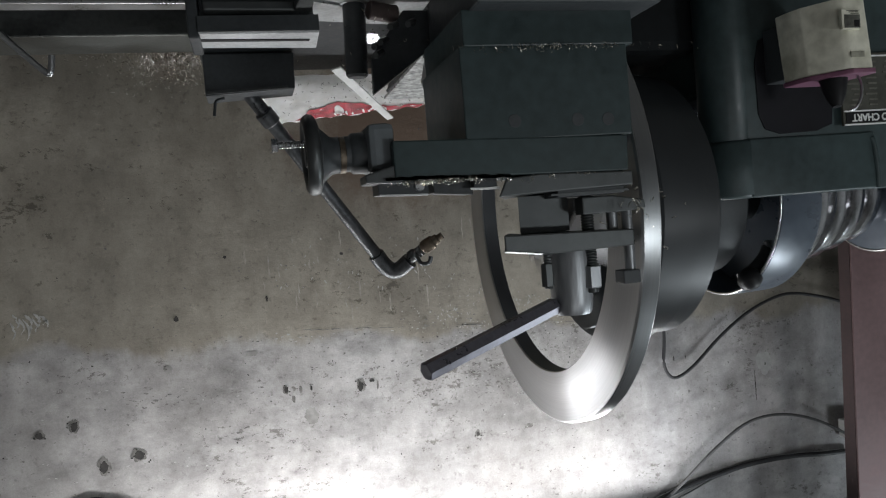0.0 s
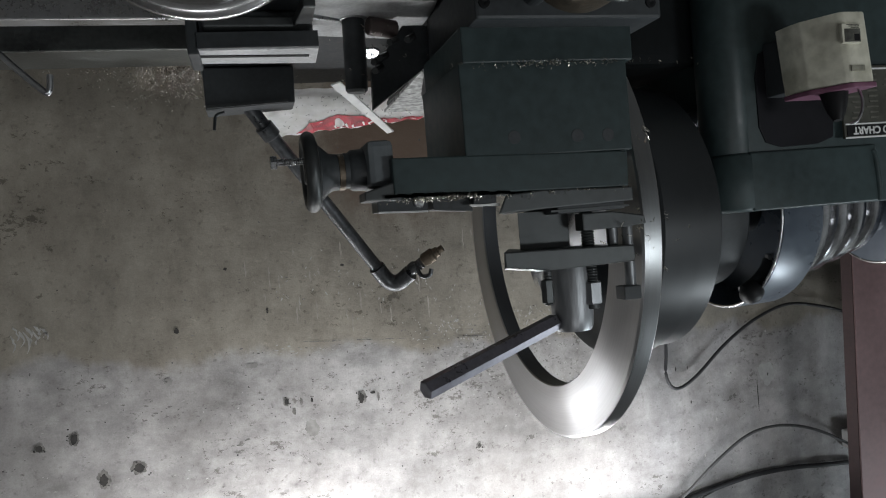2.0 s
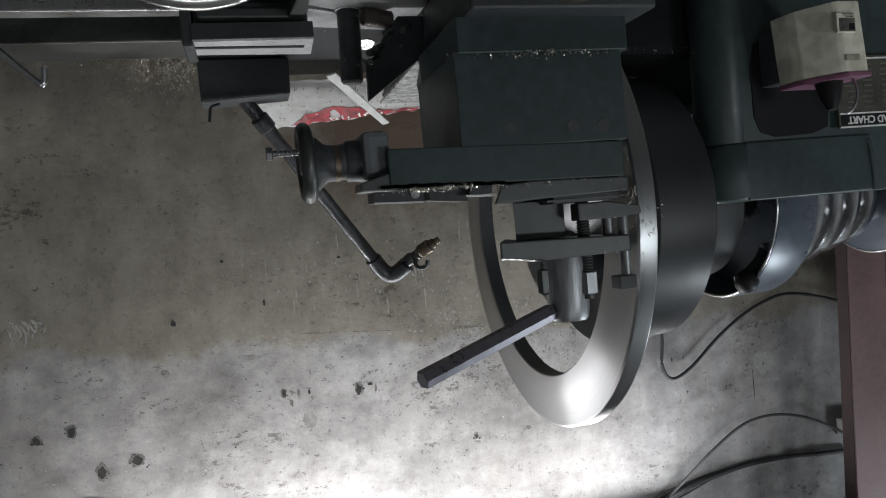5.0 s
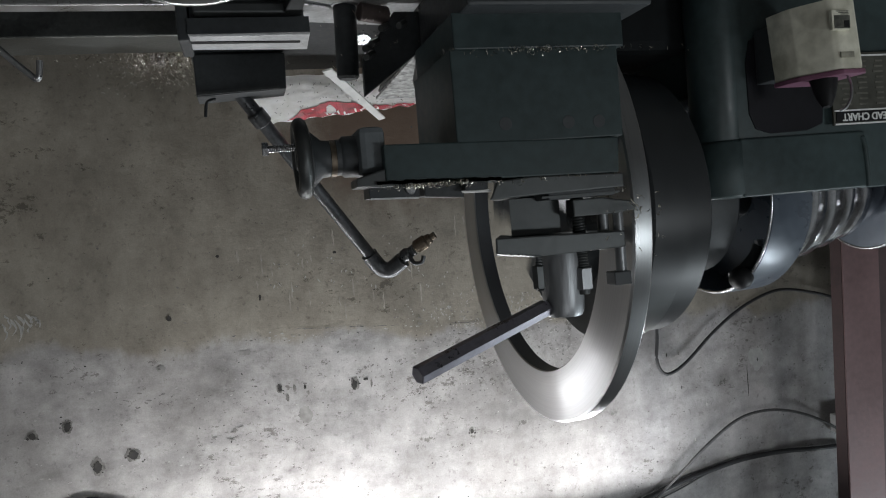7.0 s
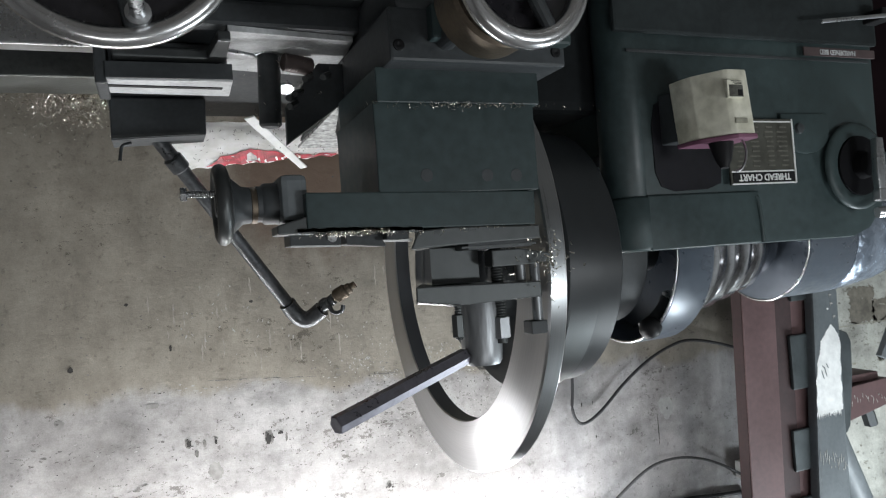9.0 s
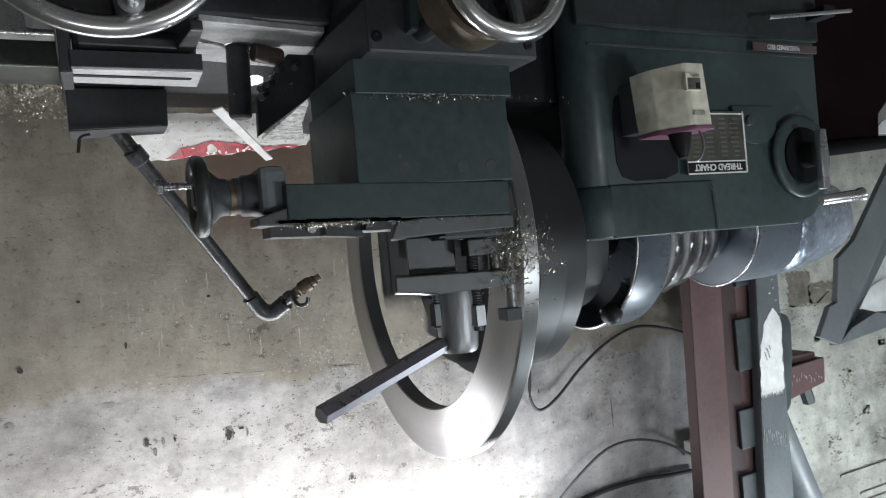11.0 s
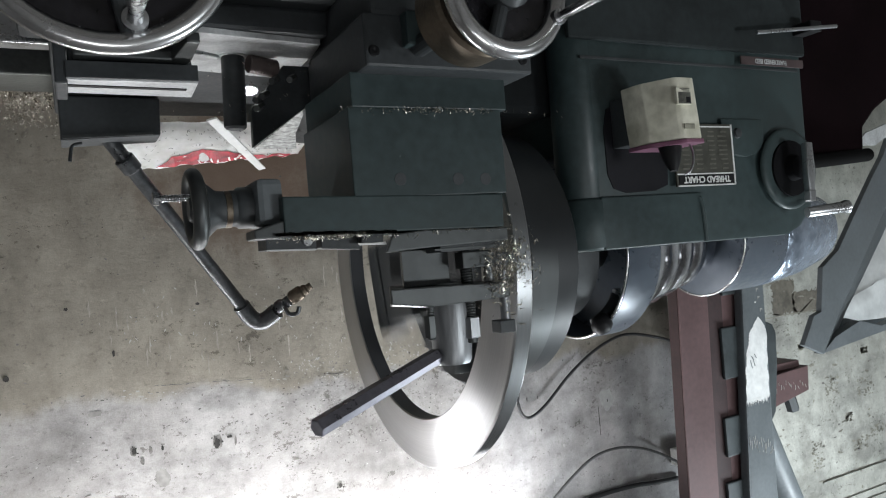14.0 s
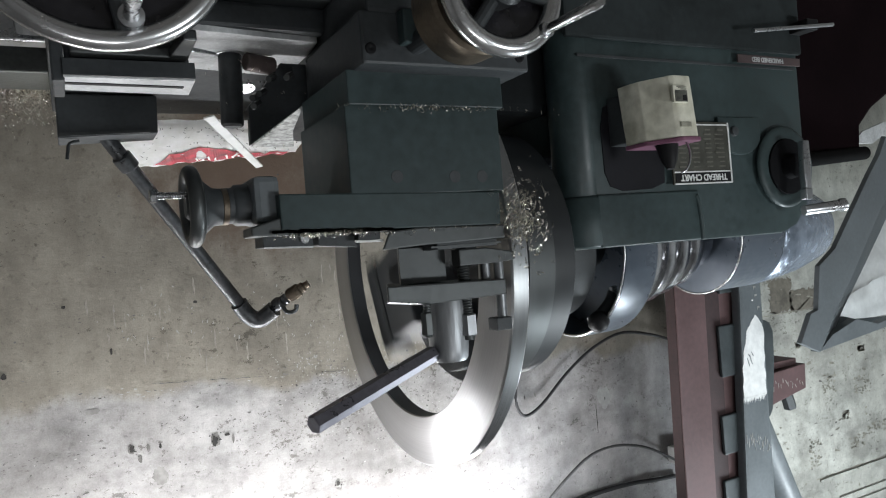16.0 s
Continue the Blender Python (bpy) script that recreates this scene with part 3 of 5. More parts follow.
wpart("cover_boss", spun([(0, 0), (0, 0.012), (0.006, 0.01), (0.008, 0)], (-1.245, 1.1, 0.968), (0, -1, 0), 20), BLACKISH, head, "", 40)

# spindle train: cone pulley and guards over the casing, along x
train = thing("cone_pulley", "dark steel step cone pulley and guards over the headstock", "pulley", (-1.2, YA, ZA))
wpart("spindle", rod((-0.78, YA, ZA), (-1.83, YA, ZA), 0.05, 32), IRON, train, soft=40)
wpart("front_bearing", spun([(0, 0), (0, 0.145), (0.012, 0.155), (0.12, 0.155), (0.13, 0.145), (0.13, 0)], (-0.79, YA, ZA), (-1, 0, 0), 48), BLACKISH, train, soft=40)
wpart("gear_guard", spun([(0.08, 0), (0.08, 0.19), (0.004, 0.199), (0, 0.203), (0.003, 0.207), (0.09, 0.205), (0.097, 0.2), (0.097, 0)], (-0.944, YA, ZA), (-1, 0, 0), 72), TRAIN, train, soft=40)
# thin polished rings, here and on the flange, added to draw the rim highlights
wpart("guard_rim", torus((-0.945, YA, ZA), (1, 0, 0), 0.203, 0.003, 90, 8), CHROME, train, "polished ring drawing the edge's highlight", 60)
prof = [(0, 0), (0, 0.15)]
for i, r in enumerate((0.172, 0.154, 0.137, 0.12)):
    prof += [(0.002 + i * 0.062, r - 0.016), (0.014 + i * 0.062, r), (0.04 + i * 0.062, r - 0.002), (0.056 + i * 0.062, r - 0.02)]
prof += [(0.255, 0.085), (0.3, 0.08), (0.3, 0)]
wpart("grooved_sheave", spun(prof, (-1.045, YA, ZA), (-1, 0, 0), 72), SHEAVE, train, soft=50)
wpart("flange", spun([(0, 0), (0, 0.146), (0.003, 0.151), (0.008, 0.151), (0.014, 0.147), (0.165, 0.144), (0.17, 0.14), (0.17, 0)], (-1.365, YA, ZA), (-1, 0, 0), 72), TRAIN, train, soft=40)
wpart("flange_rim", torus((-1.366, YA, ZA), (1, 0, 0), 0.1485, 0.0025, 90, 8), CHROME, train, "polished ring drawing the edge's highlight", 60)
tg = wpart("tail_guard", spun([(0, 0), (0, 0.14), (0.004, 0.143), (0.06, 0.14), (0.16, 0.125), (0.26, 0.1), (0.275, 0.09), (0.275, 0)], (-1.537, YA, ZA), (-1, 0, 0), 72), mat("shiny_wrap", (0.28, 0.33, 0.4), 0.2, 0.6, var=0.35, scale=22, fine=45, bump=1.0), train, "crinkled shiny wrapped guard", soft=40)
wpart("back_gear_lever", tube([(-0.985, 1.24, 1.3), (-0.975, 1.24, 1.32), (-0.95, 1.245, 1.345), (-0.925, 1.25, 1.36)], 0.013, 12), BLACKISH, train, "curved iron lever", 60)
wpart("lever_knob", spun([(0, 0), (0.004, 0.012), (0.015, 0.021), (0.03, 0.023), (0.045, 0.016), (0.05, 0)], (-0.955, 1.24, 1.345), (0.75, -0.2, 0.5), 24), BLACK, train, "black ball knob", 60)
wpart("lever_tip", hexagon((-0.982, 1.235, 1.287), (-0.985, 1.235, 1.312), 0.009), STEEL, train)

# chuck and workpiece turn together
CX = -0.775
chuck = thing("lathe_chuck", "dark steel lathe chuck gripping a bright turned ring", "chuck", (CX, YA, ZA))
wpart("chuck_body", spun([(0, 0), (0, 0.255), (0.006, 0.262), (0.052, 0.262), (0.053, 0.2685), (0.119, 0.268), (0.125, 0.262), (0.125, 0.07), (0.1, 0.06), (0.1, 0)], (CX, YA, ZA), (1, 0, 0), 96), mat("black_chuck_steel", (0.02, 0.023, 0.025), 0.42, 0.0, var=0.3, scale=9, fine=160, bump=0.03, stretch=(0.3, 1, 1)), chuck, soft=40)
for k in range(4):
    a = radians(85 + 90 * k)
    m = Matrix.Translation((0, YA, ZA)) @ Matrix.Rotation(a, 4, "X")
    bmj = box(CX + 0.12, CX + 0.165, 0.1, 0.235, -0.036, 0.036, 0.003, m)
    bmj = box(CX + 0.165, CX + 0.2, 0.1, 0.18, -0.034, 0.034, 0.003, m, bmj)
    wpart("jaw", bmj, BLACKISH, chuck)
# one heavy dark jaw reaches out to the ring
m = Matrix.Translation((0, YA, ZA)) @ Matrix.Rotation(radians(186), 4, "X")
bmj = box(CX + 0.12, CX + 0.2, 0.1, 0.24, -0.1, 0.1, 0.006, m)
bmj = box(CX + 0.15, CX + 0.205, 0.235, 0.296, -0.115, 0.115, 0.012, m, bmj)
wpart("heavy_jaw", bmj, BLACKISH, chuck, "heavy dark clamping jaw")
# a slanted pale block on one jaw stands in for the lamp's flash
m = Matrix.Translation((0, YA, ZA)) @ Matrix.Rotation(radians(66), 4, "X") @ Matrix.Translation((CX + 0.168, 0.2, 0)) @ Matrix.Rotation(radians(-32), 4, "Y")
wpart("flash_block", box(-0.03, 0.03, -0.1, 0.045, -0.085, 0.08, 0.01, m), mat("pale_flash_block", (0.8, 0.81, 0.83), 0.45, 0.0, var=0.2, scale=12), chuck, "pale slanted block standing in for a jaw's lamp flash")
# lighter curved plate stands in for the highlight that passes round the drum
m = Matrix.Translation((0, YA, ZA)) @ Matrix.Rotation(radians(-40), 4, "X")
own = bmesh.new()
rows = []
for i in range(13):
    a = radians(-32 + 64 * i / 12)
    rows.append([own.verts.new(m @ Vector((CX + x, r * math.cos(a), r * math.sin(a)))) for x, r in ((0.056, 0.267), (0.058, 0.2705), (0.115, 0.2705), (0.117, 0.267))])
for a, c in zip(rows, rows[1:]):
    for k in range(3):
        own.faces.new((a[k], a[k + 1], c[k + 1], c[k]))
wpart("glint_sector", own, IRON, chuck, "lighter plate standing in for the drum's highlight")
ring_prof = [(0, 0.312), (0.033, 0.312), (0.0355, 0.3135), (0.0355, 0.35), (0.0318, 0.36), (0.0318, 0.406), (0.0295, 0.41), (0.002, 0.41), (0, 0.408), (0, 0.312)]


def ring_material():
    """Turned steel: fine rings round the axis on the face, along the rim on the edge."""
    m = bpy.data.materials.new("turned_steel")
    m.use_nodes = True
    n, l = m.node_tree.nodes, m.node_tree.links
    b = n["Principled BSDF"]
    tc, sep = n.new("ShaderNodeTexCoord"), n.new("ShaderNodeSeparateXYZ")
    l.new(tc.outputs["Object"], sep.inputs[0])
    com = n.new("ShaderNodeCombineXYZ")
    ln = n.new("ShaderNodeVectorMath")
    ln.operation = "LENGTH"
    flat = n.new("ShaderNodeCombineXYZ")
    l.new(sep.outputs["Y"], flat.inputs[1])
    l.new(sep.outputs["Z"], flat.inputs[2])
    l.new(flat.outputs[0], ln.inputs[0])
    l.new(ln.outputs["Value"], com.inputs[0])
    l.new(sep.outputs["X"], com.inputs[1])
    t = n.new("ShaderNodeTexNoise")
    t.inputs["Scale"].default_value, t.inputs["Detail"].default_value = 420, 3
    l.new(com.outputs[0], t.inputs["Vector"])
    r = n.new("ShaderNodeValToRGB")
    r.color_ramp.elements[0].color, r.color_ramp.elements[1].color = (0.5, 0.5, 0.505, 1), (0.62, 0.62, 0.625, 1)
    l.new(t.outputs["Fac"], r.inputs[0])
    l.new(r.outputs[0], b.inputs["Base Color"])
    b.inputs["Metallic"].default_value, b.inputs["Roughness"].default_value = 1.0, 0.36
    b.inputs["Anisotropic"].default_value = 0.93
    b.inputs["Anisotropic Rotation"].default_value = 0.25
    tg = n.new("ShaderNodeTangent")
    tg.direction_type, tg.axis = "RADIAL", "X"
    l.new(tg.outputs[0], b.inputs["Tangent"])
    bp = n.new("ShaderNodeBump")
    bp.inputs["Strength"].default_value, bp.inputs["Distance"].default_value = 0.08, 0.001
    l.new(t.outputs["Fac"], bp.inputs["Height"])
    l.new(bp.outputs[0], b.inputs["Normal"])
    return m


TURNED = ring_material()
ring = part("turned_ring", spun(ring_prof, (CX + 0.213, 0, 0), (1, 0, 0), 180), TURNED, None, "bright turned steel ring workpiece")
smooth(ring, 25)
ring.matrix_basis = Matrix.Identity(4)
ring.parent = chuck
ring.matrix_parent_inverse = Matrix.Translation((-CX, 0, 0))
# separate darker lining puts the bore's shade into colour
bore = part("bore", spun([(0.0005, 0.3115), (0.0325, 0.3115)], (CX + 0.213, 0, 0), (1, 0, 0), 180), mat("shaded_bore_steel", (0.15, 0.157, 0.165), 0.55, 0.6, var=0.2, scale=20), ring, "bore darkened for the shade inside the ring")
smooth(bore, 60)
rim = part("outer_rim", spun([(0.0025, 0.4104), (0.029, 0.4104)], (CX + 0.213, 0, 0), (1, 0, 0), 180), mat("dull_turned_rim", (0.3, 0.31, 0.315), 0.3, 1.0, var=0.12, scale=8, fine=300, bump=0.02, rough_var=0.05, stretch=(1, 0.05, 0.05)), ring, "dull turned outer rim")
smooth(rim, 60)

# carriage: saddle, cross slide, compound, tool post
saddle = thing("carriage", "dark oily lathe carriage with cross slide and compound rest", "lathe carriage", (-0.37, 0.9, 0.8))
wpart("saddle", box(-0.56, -0.29, 0.86, 1.62, 0.8, 0.862, 0.006), BLACKISH, saddle)
wpart("saddle_wing", box(-0.3, 0.08, 1.03, 1.62, 0.8, 0.838, 0.006), BLACKISH, saddle)
wpart("apron", box(-0.52, 0.12, 0.72, 1.26, 0.5, 0.8, 0.012), BLACKISH, saddle)
wpart("apron_shaft", rod((0.026, 0.66, 0.882), (0.026, 1.2, 0.75), 0.014), BLACKISH, saddle)
wpart("feed_shaft", rod((-0.355, 0.66, 0.901), (-0.355, 0.9, 0.901), 0.014), BLACKISH, saddle)
wpart("cross_slide_step", box(-0.535, -0.278, 0.86, 1.1, 0.86, 0.93, 0.004), BLACKISH, saddle)
wpart("slide_bed", box(-0.52, -0.3, 1.1, 1.62, 0.86, 0.9, 0.004), BLACKISH, saddle)
wpart("end_face", box(-0.535, -0.33, 0.84, 0.862, 0.86, 0.905, 0.004), GREEN, saddle)
wpart("cross_slide", box(-0.51, -0.268, 0.8975, 1.1, 0.928, 0.975, 0.002), GREEN, saddle)
wpart("swivel_base", box(-0.5, -0.262, 0.899, 1.1, 0.974, 1.0965, 0.002), GREEN, saddle)
wpart("compound_slide", slab([(-0.165, 1.09), (-0.491, 1.098), (-0.489, 1.146), (-0.165, 1.139)], "y", 0.8975, 1.0, 0.002), GREEN, saddle)
# flaked edge strip; its pale colour also carries the lamp's light on that edge
own = bmesh.new()
low, high = [], []
for i in range(91):
    x = -0.152 - 0.165 * i / 90
    z = 1.1372 + 0.006 * i / 90
    low.append(own.verts.new((x, 0.8955, z - 0.0022 - 0.0016 * noise.noise((170 * x, 0.4, 0)))))
    high.append(own.verts.new((x, 0.8955, z + 0.0022 + 0.0022 * noise.noise((120 * x, 3.1, 0)))))
for i in range(90):
    own.faces.new((low[i], low[i + 1], high[i + 1], high[i]))
bmesh.ops.solidify(own, geom=own.faces[:], thickness=0.0015)
wpart("lit_flaked_edge", own, mat("lit_flaked_metal", (0.7, 0.71, 0.71), 0.5, 0.0, var=0.35, scale=120, fine=400, bump=0), saddle, "flaked edge with its lamp-lit brightness in the colour")
for x, z in ((-0.33, 1.072), (-0.42, 1.074), (-0.465, 1.075)):
    wpart("cap_screw", spun([(0, 0), (0, 0.009), (0.0003, 0.0085), (0.0003, 0.004), (0.0001, 0)], (x, 0.8988, z), (0, -1, 0), 14), BLACKISH, saddle)
for x in (-0.29, -0.52):
    wpart("cap_screw", spun([(0, 0), (0, 0.008), (0.002, 0.007), (0.002, 0.004), (0.0005, 0)], (x, 0.86, 0.91), (0, -1, 0), 14), BLACK, saddle)
wpart("end_bracket", box(-0.172, -0.138, 0.915, 0.995, 1.064, 1.124, 0.008), GREY, saddle, "grey end bracket")
wpart("bracket_neck", spun([(0, 0), (0, 0.0275), (0.018, 0.027), (0.022, 0.0235), (0.028, 0.0235), (0.028, 0)], (-0.14, 0.957, 1.097), (1, 0, 0), 32), BLACKISH, saddle, soft=40)
wpart("bracket_plate", slab([(-0.128, 1.13), (-0.175, 1.117), (-0.175, 1.143), (-0.128, 1.141)], "y", 0.9, 0.95, 0.002), IRON, saddle)
wpart("micrometer_collar", spun([(0, 0), (0, 0.0235), (0.01, 0.0245), (0.023, 0.036), (0.027, 0.036), (0.029, 0.028), (0.029, 0)], (-0.104, 0.957, 1.098), (1, 0, 0), 32), BLACKISH, saddle, soft=40)
wpart("brass_ring", spun([(0, 0), (0, 0.024), (0.007, 0.024), (0.007, 0)], (-0.1115, 0.957, 1.098), (1, 0, 0), 32), BRASS, saddle, "brass ring", 40)
wheel = wpart("compound_handwheel", torus((-0.069, 0.957, 1.096), (1, 0, 0.02), 0.043, 0.0095, 48, 14), IRON, saddle, "worn iron handwheel", 60)
wpart("wheel_web", spun([(-0.006, 0), (-0.006, 0.04), (0.003, 0.04), (0.004, 0.02), (0.012, 0.014), (0.012, 0)], (-0.073, 0.957, 1.096), (1, 0, 0), 32), BLACKISH, wheel, soft=40)
wpart("handle_bolt", thread((-0.068, 0.957, 1.081), (-0.027, 0.957, 1.081), 0.0048, 14), STEEL, wheel, "threaded bolt as handle", 30)
wpart("bolt_head", hexagon((-0.028, 0.957, 1.081), (-0.02, 0.957, 1.081), 0.0095), STEEL, wheel)

# packing strips along the compound's top edge
gib = tagged(part("steel_packing", slab([(-0.147, 1.139), (-0.213, 1.14), (-0.213, 1.158), (-0.147, 1.155)], "y", 0.925, 0.97, 0.001), BLACKISH), "dark steel packing strip with set screw on the compound slide", "packing strip", "packing strips")
part("set_screw", spun([(0, 0), (0, 0.007), (0.004, 0.006), (0.004, 0)], (-0.201, 0.925, 1.147), (0, -1, 0), 14), STEEL, gib, "bright set screw")
# lighter strips put the lamp-lit top edges of both packings into colour
part("lit_edge_strip", slab([(-0.148, 1.1545), (-0.212, 1.1573), (-0.212, 1.1595), (-0.148, 1.1563)], "y", 0.9242, 0.929, 0), ALU, gib, "thin bright strip for a lamp-lit edge")
gib = tagged(part("steel_packing", slab([(-0.22, 1.141), (-0.27, 1.142), (-0.274, 1.162), (-0.22, 1.157)], "y", 0.925, 0.97, 0.001), BLACKISH), "dark steel packing strip on the compound slide", "packing strip", "packing strips")
part("lit_edge_strip", slab([(-0.221, 1.1565), (-0.273, 1.1615), (-0.273, 1.163), (-0.221, 1.158)], "y", 0.9242, 0.928, 0), IRON, gib, "thin dull strip for a lit edge")
wedge = tagged(part("steel_wedge", slab([(-0.272, 1.143), (-0.303, 1.143), (-0.302, 1.156), (-0.27, 1.155)], "y", 0.91, 0.95, 0.001), BLACKISH), "small dark steel wedge with white edge on the compound slide", "wedge")
# white strip paints the lamp's light on the wedge's top edge
part("lit_wedge_edge", slab([(-0.266, 1.1545), (-0.285, 1.1555), (-0.305, 1.155), (-0.306, 1.159), (-0.286, 1.158), (-0.268, 1.1575)], "y", 0.908, 0.914, 0.0005), WHITE, wedge, "white strip for the wedge's lamp-lit edge")

# tool post: two clamp plates, centre stud with turned nut and tommy bar
def slant(bm, x0, y0, k):
    """Cuts the free end of a plate back with depth."""
    for v in bm.verts:
        if v.co.x > x0:
            v.co.x -= k * max(0.0, v.co.y - y0)
    return bm


post = thing("tool_post", "heavy clamp-type tool post with tommy bar nut", "tool post", (-0.42, 0.96, 1.146))
wpart("base_plate", slant(slab([(-0.3, 1.17), (-0.312, 1.146), (-0.362, 1.143), (-0.495, 1.147), (-0.495, 1.166), (-0.36, 1.168)], "y", 0.898, 1.03, 0.002), -0.33, 0.9, 0.42), IRON, post)
wpart("base_shim", box(-0.485, -0.385, 0.905, 1.02, 1.165, 1.176, 0.002), BLACKISH, post)
wpart("shim_edge", box(-0.49, -0.375, 0.903, 0.92, 1.171, 1.1735, 0), IRON, post)
wpart("tool_block", slant(box(-0.42, -0.345, 0.95, 1.04, 1.17, 1.222, 0.0006), -0.38, 0.95, 0.42), IRON, post)
wpart("cutting_tool", slab([(-0.425, 1.178), (-0.47, 1.178), (-0.52, 1.187), (-0.522, 1.199), (-0.49, 1.202), (-0.425, 1.202)], "y", 0.915, 0.94, 0.002), IRON, post, "steel cutting tool bar")
wpart("top_plate", slant(slab([(-0.3085, 1.243), (-0.309, 1.221), (-0.375, 1.223), (-0.501, 1.227), (-0.501, 1.25), (-0.372, 1.2515)], "y", 0.915, 1.03, 0.002), -0.34, 0.917, 0.42), IRON, post)
# added steel sliver, angled to throw the lamp towards the camera as a bright line
bme = bmesh.new()
for x0, x1, z0, z1 in ((-0.309, -0.372, 1.2425, 1.2515),):
    q = [bme.verts.new(p) for p in ((x0, 0.911, z0 - 0.0005), (x1, 0.911, z1 - 0.0005), (x1, 0.921, z1 + 0.0018), (x0, 0.921, z0 + 0.0018), (x0, 0.921, z0 - 0.002), (x1, 0.921, z1 - 0.002))]
    for f in ((0, 1, 2, 3), (0, 4, 5, 1), (0, 3, 4), (1, 5, 2), (2, 5, 4, 3)):
        bme.faces.new([q[i] for i in f])
bmesh.ops.recalc_face_normals(bme, faces=bme.faces)
wpart("lamp_catching_edge", bme, STEEL, post, "thin bright strip for a lamp-lit edge")
wpart("stud", thread((-0.44, 0.935, 1.175), (-0.441, 0.935, 1.277), 0.0095, 26), IRON, post, "", 30)
wpart("stud_nut", hexagon((-0.441, 0.935, 1.274), (-0.441, 0.935, 1.305), 0.0145), NUT, post, "oiled steel hexagon nut")
wpart("stud_end", rod((-0.441, 0.935, 1.304), (-0.441, 0.935, 1.312), 0.0085), IRON, post, "", 40)
wpart("jack_screw", thread((-0.376, 0.935, 1.248), (-0.375, 0.935, 1.3), 0.0058, 14), IRON, post, "", 30)
wpart("jack_screw_head", hexagon((-0.374, 0.935, 1.265), (-0.374, 0.935, 1.297), 0.0088), IRON, post)
wpart("square_bolt", rod((-0.502, 0.935, 1.2), (-0.502, 0.935, 1.29), 0.0078), NUT, post, "turned bolt shank", 40)
wpart("square_bolt_head", box(-0.5105, -0.484, 0.922, 0.948, 1.285, 1.304, 0.0015), BLACKISH, post)
wpart("tool_clamp_pin", rod((-0.48, 0.938, 1.188), (-0.48, 0.938, 1.226), 0.008), NUT, post, "turned clamp pin", 40)
wpart("centre_nut", spun([(0, 0), (0, 0.031), (0.012, 0.0325), (0.07, 0.0295), (0.086, 0.028), (0.091, 0.025), (0.091, 0)], (-0.42, 0.96, 1.251), (0, 0, 1), 40), NUT, post, "turned steel nut", 40)
wpart("tommy_bar", hexagon((-0.39, 0.955, 1.327), (-0.176, 0.87, 1.378), 0.0125), BAR, post, "dark steel tommy bar")

# hand wheels on the apron


GLOSSBLACK = mat("chipped_black_gloss", (0.02, 0.019, 0.022), 0.22, var=0.3, scale=25, fine=90, bump=0.1)


def hand_wheel(at, R, r, spokes, handle_angle, group):
    w = thing("hand_wheel", "polished steel rim handwheel with dark spokes on the apron", "handwheel", at, group)
    rim = part("rim", torus((0, 0, 0), (0, -1, 0), R, r, 72, 16), CHROME, w, "polished steel rim")
    smooth(rim, 60)
    web = part("web", spun([(-0.012, 0), (-0.014, R * 0.5), (-0.004, R - r * 0.3), (-0.009, R - r * 0.2), (-0.02, R * 0.5), (-0.02, 0)], (0, 0, 0), (0, -1, 0), 60), GLOSSBLACK, w, "black painted dished web")
    smooth(web, 40)
    h = part("hub", spun([(-0.03, 0), (-0.03, 0.02), (0.012, 0.024), (0.02, 0.018), (0.02, 0)], (0, 0, 0), (0, -1, 0), 32), BLACKISH, w)
    smooth(h, 40)
    for k in range(spokes):
        a = 2 * math.pi * k / spokes + radians(handle_angle)
        part("spoke", rod((0.015 * math.cos(a), 0, 0.015 * math.sin(a)), ((R - r * 0.5) * math.cos(a), 0, (R - r * 0.5) * math.sin(a)), 0.008, 12), BLACKISH, w)
    return w


big = hand_wheel((0.034, 0.65, 0.884), 0.1, 0.0095, 3, 100, "apron handwheels")
smooth(part("handle", spun([(0, 0), (0, 0.0105), (0.008, 0.0105), (0.009, 0.0065), (0.03, 0.006), (0.06, 0.0085), (0.08, 0.008), (0.083, 0)], (-0.02, -0.005, 0.082), (0.05, -1, 0), 20), STEEL, big, "steel grip"), 40)
small = hand_wheel((-0.357, 0.65, 0.901), 0.066, 0.011, 3, 60, "apron handwheels")
smooth(part("handle", spun([(0, 0), (0, 0.005), (0.01, 0.0055), (0.085, 0.0065), (0.09, 0.0045), (0.09, 0)], (-0.053, -0.012, 0.04), (0, -1, 0), 16), CHROME, small, "polished steel grip"), 60)
smooth(part("ferrule", spun([(0, 0), (0, 0.0095), (0.012, 0.0085), (0.013, 0)], (-0.053, -0.002, 0.04), (0, -1, 0), 16), STEEL, small, "steel ferrule"), 40)
dial = tagged(part("feed_dial", spun([(0, 0), (0, 0.062), (0.05, 0.064), (0.055, 0.06), (0.055, 0)], (-0.352, 0.735, 0.901), (0, -1, 0), 56), BRASS), "tarnished brass graduated feed dial on the apron", "dial")
smooth(dial, 40)

# the cream switch box on the casing
sw = thing("switch_box", "dirty cream enamel switch box with pink lid on the headstock", "switch box", (-0.9, 1.0, 0.96))


def sheared(bm, k, z0):
    for v in bm.verts:
        v.co.x -= k * (v.co.z - z0)
    return bm


wpart("box_body", sheared(slab([(-0.886, 1.065), (-0.886, 1.03), (-0.889, 1.012), (-0.916, 0.962), (-0.923, 0.956), (-0.962, 0.955), (-0.967, 0.96), (-0.97, 1.065)], "z", 0.893, 1.006, 0.003), 0.1, 0.893), CREAM, sw, soft=50)
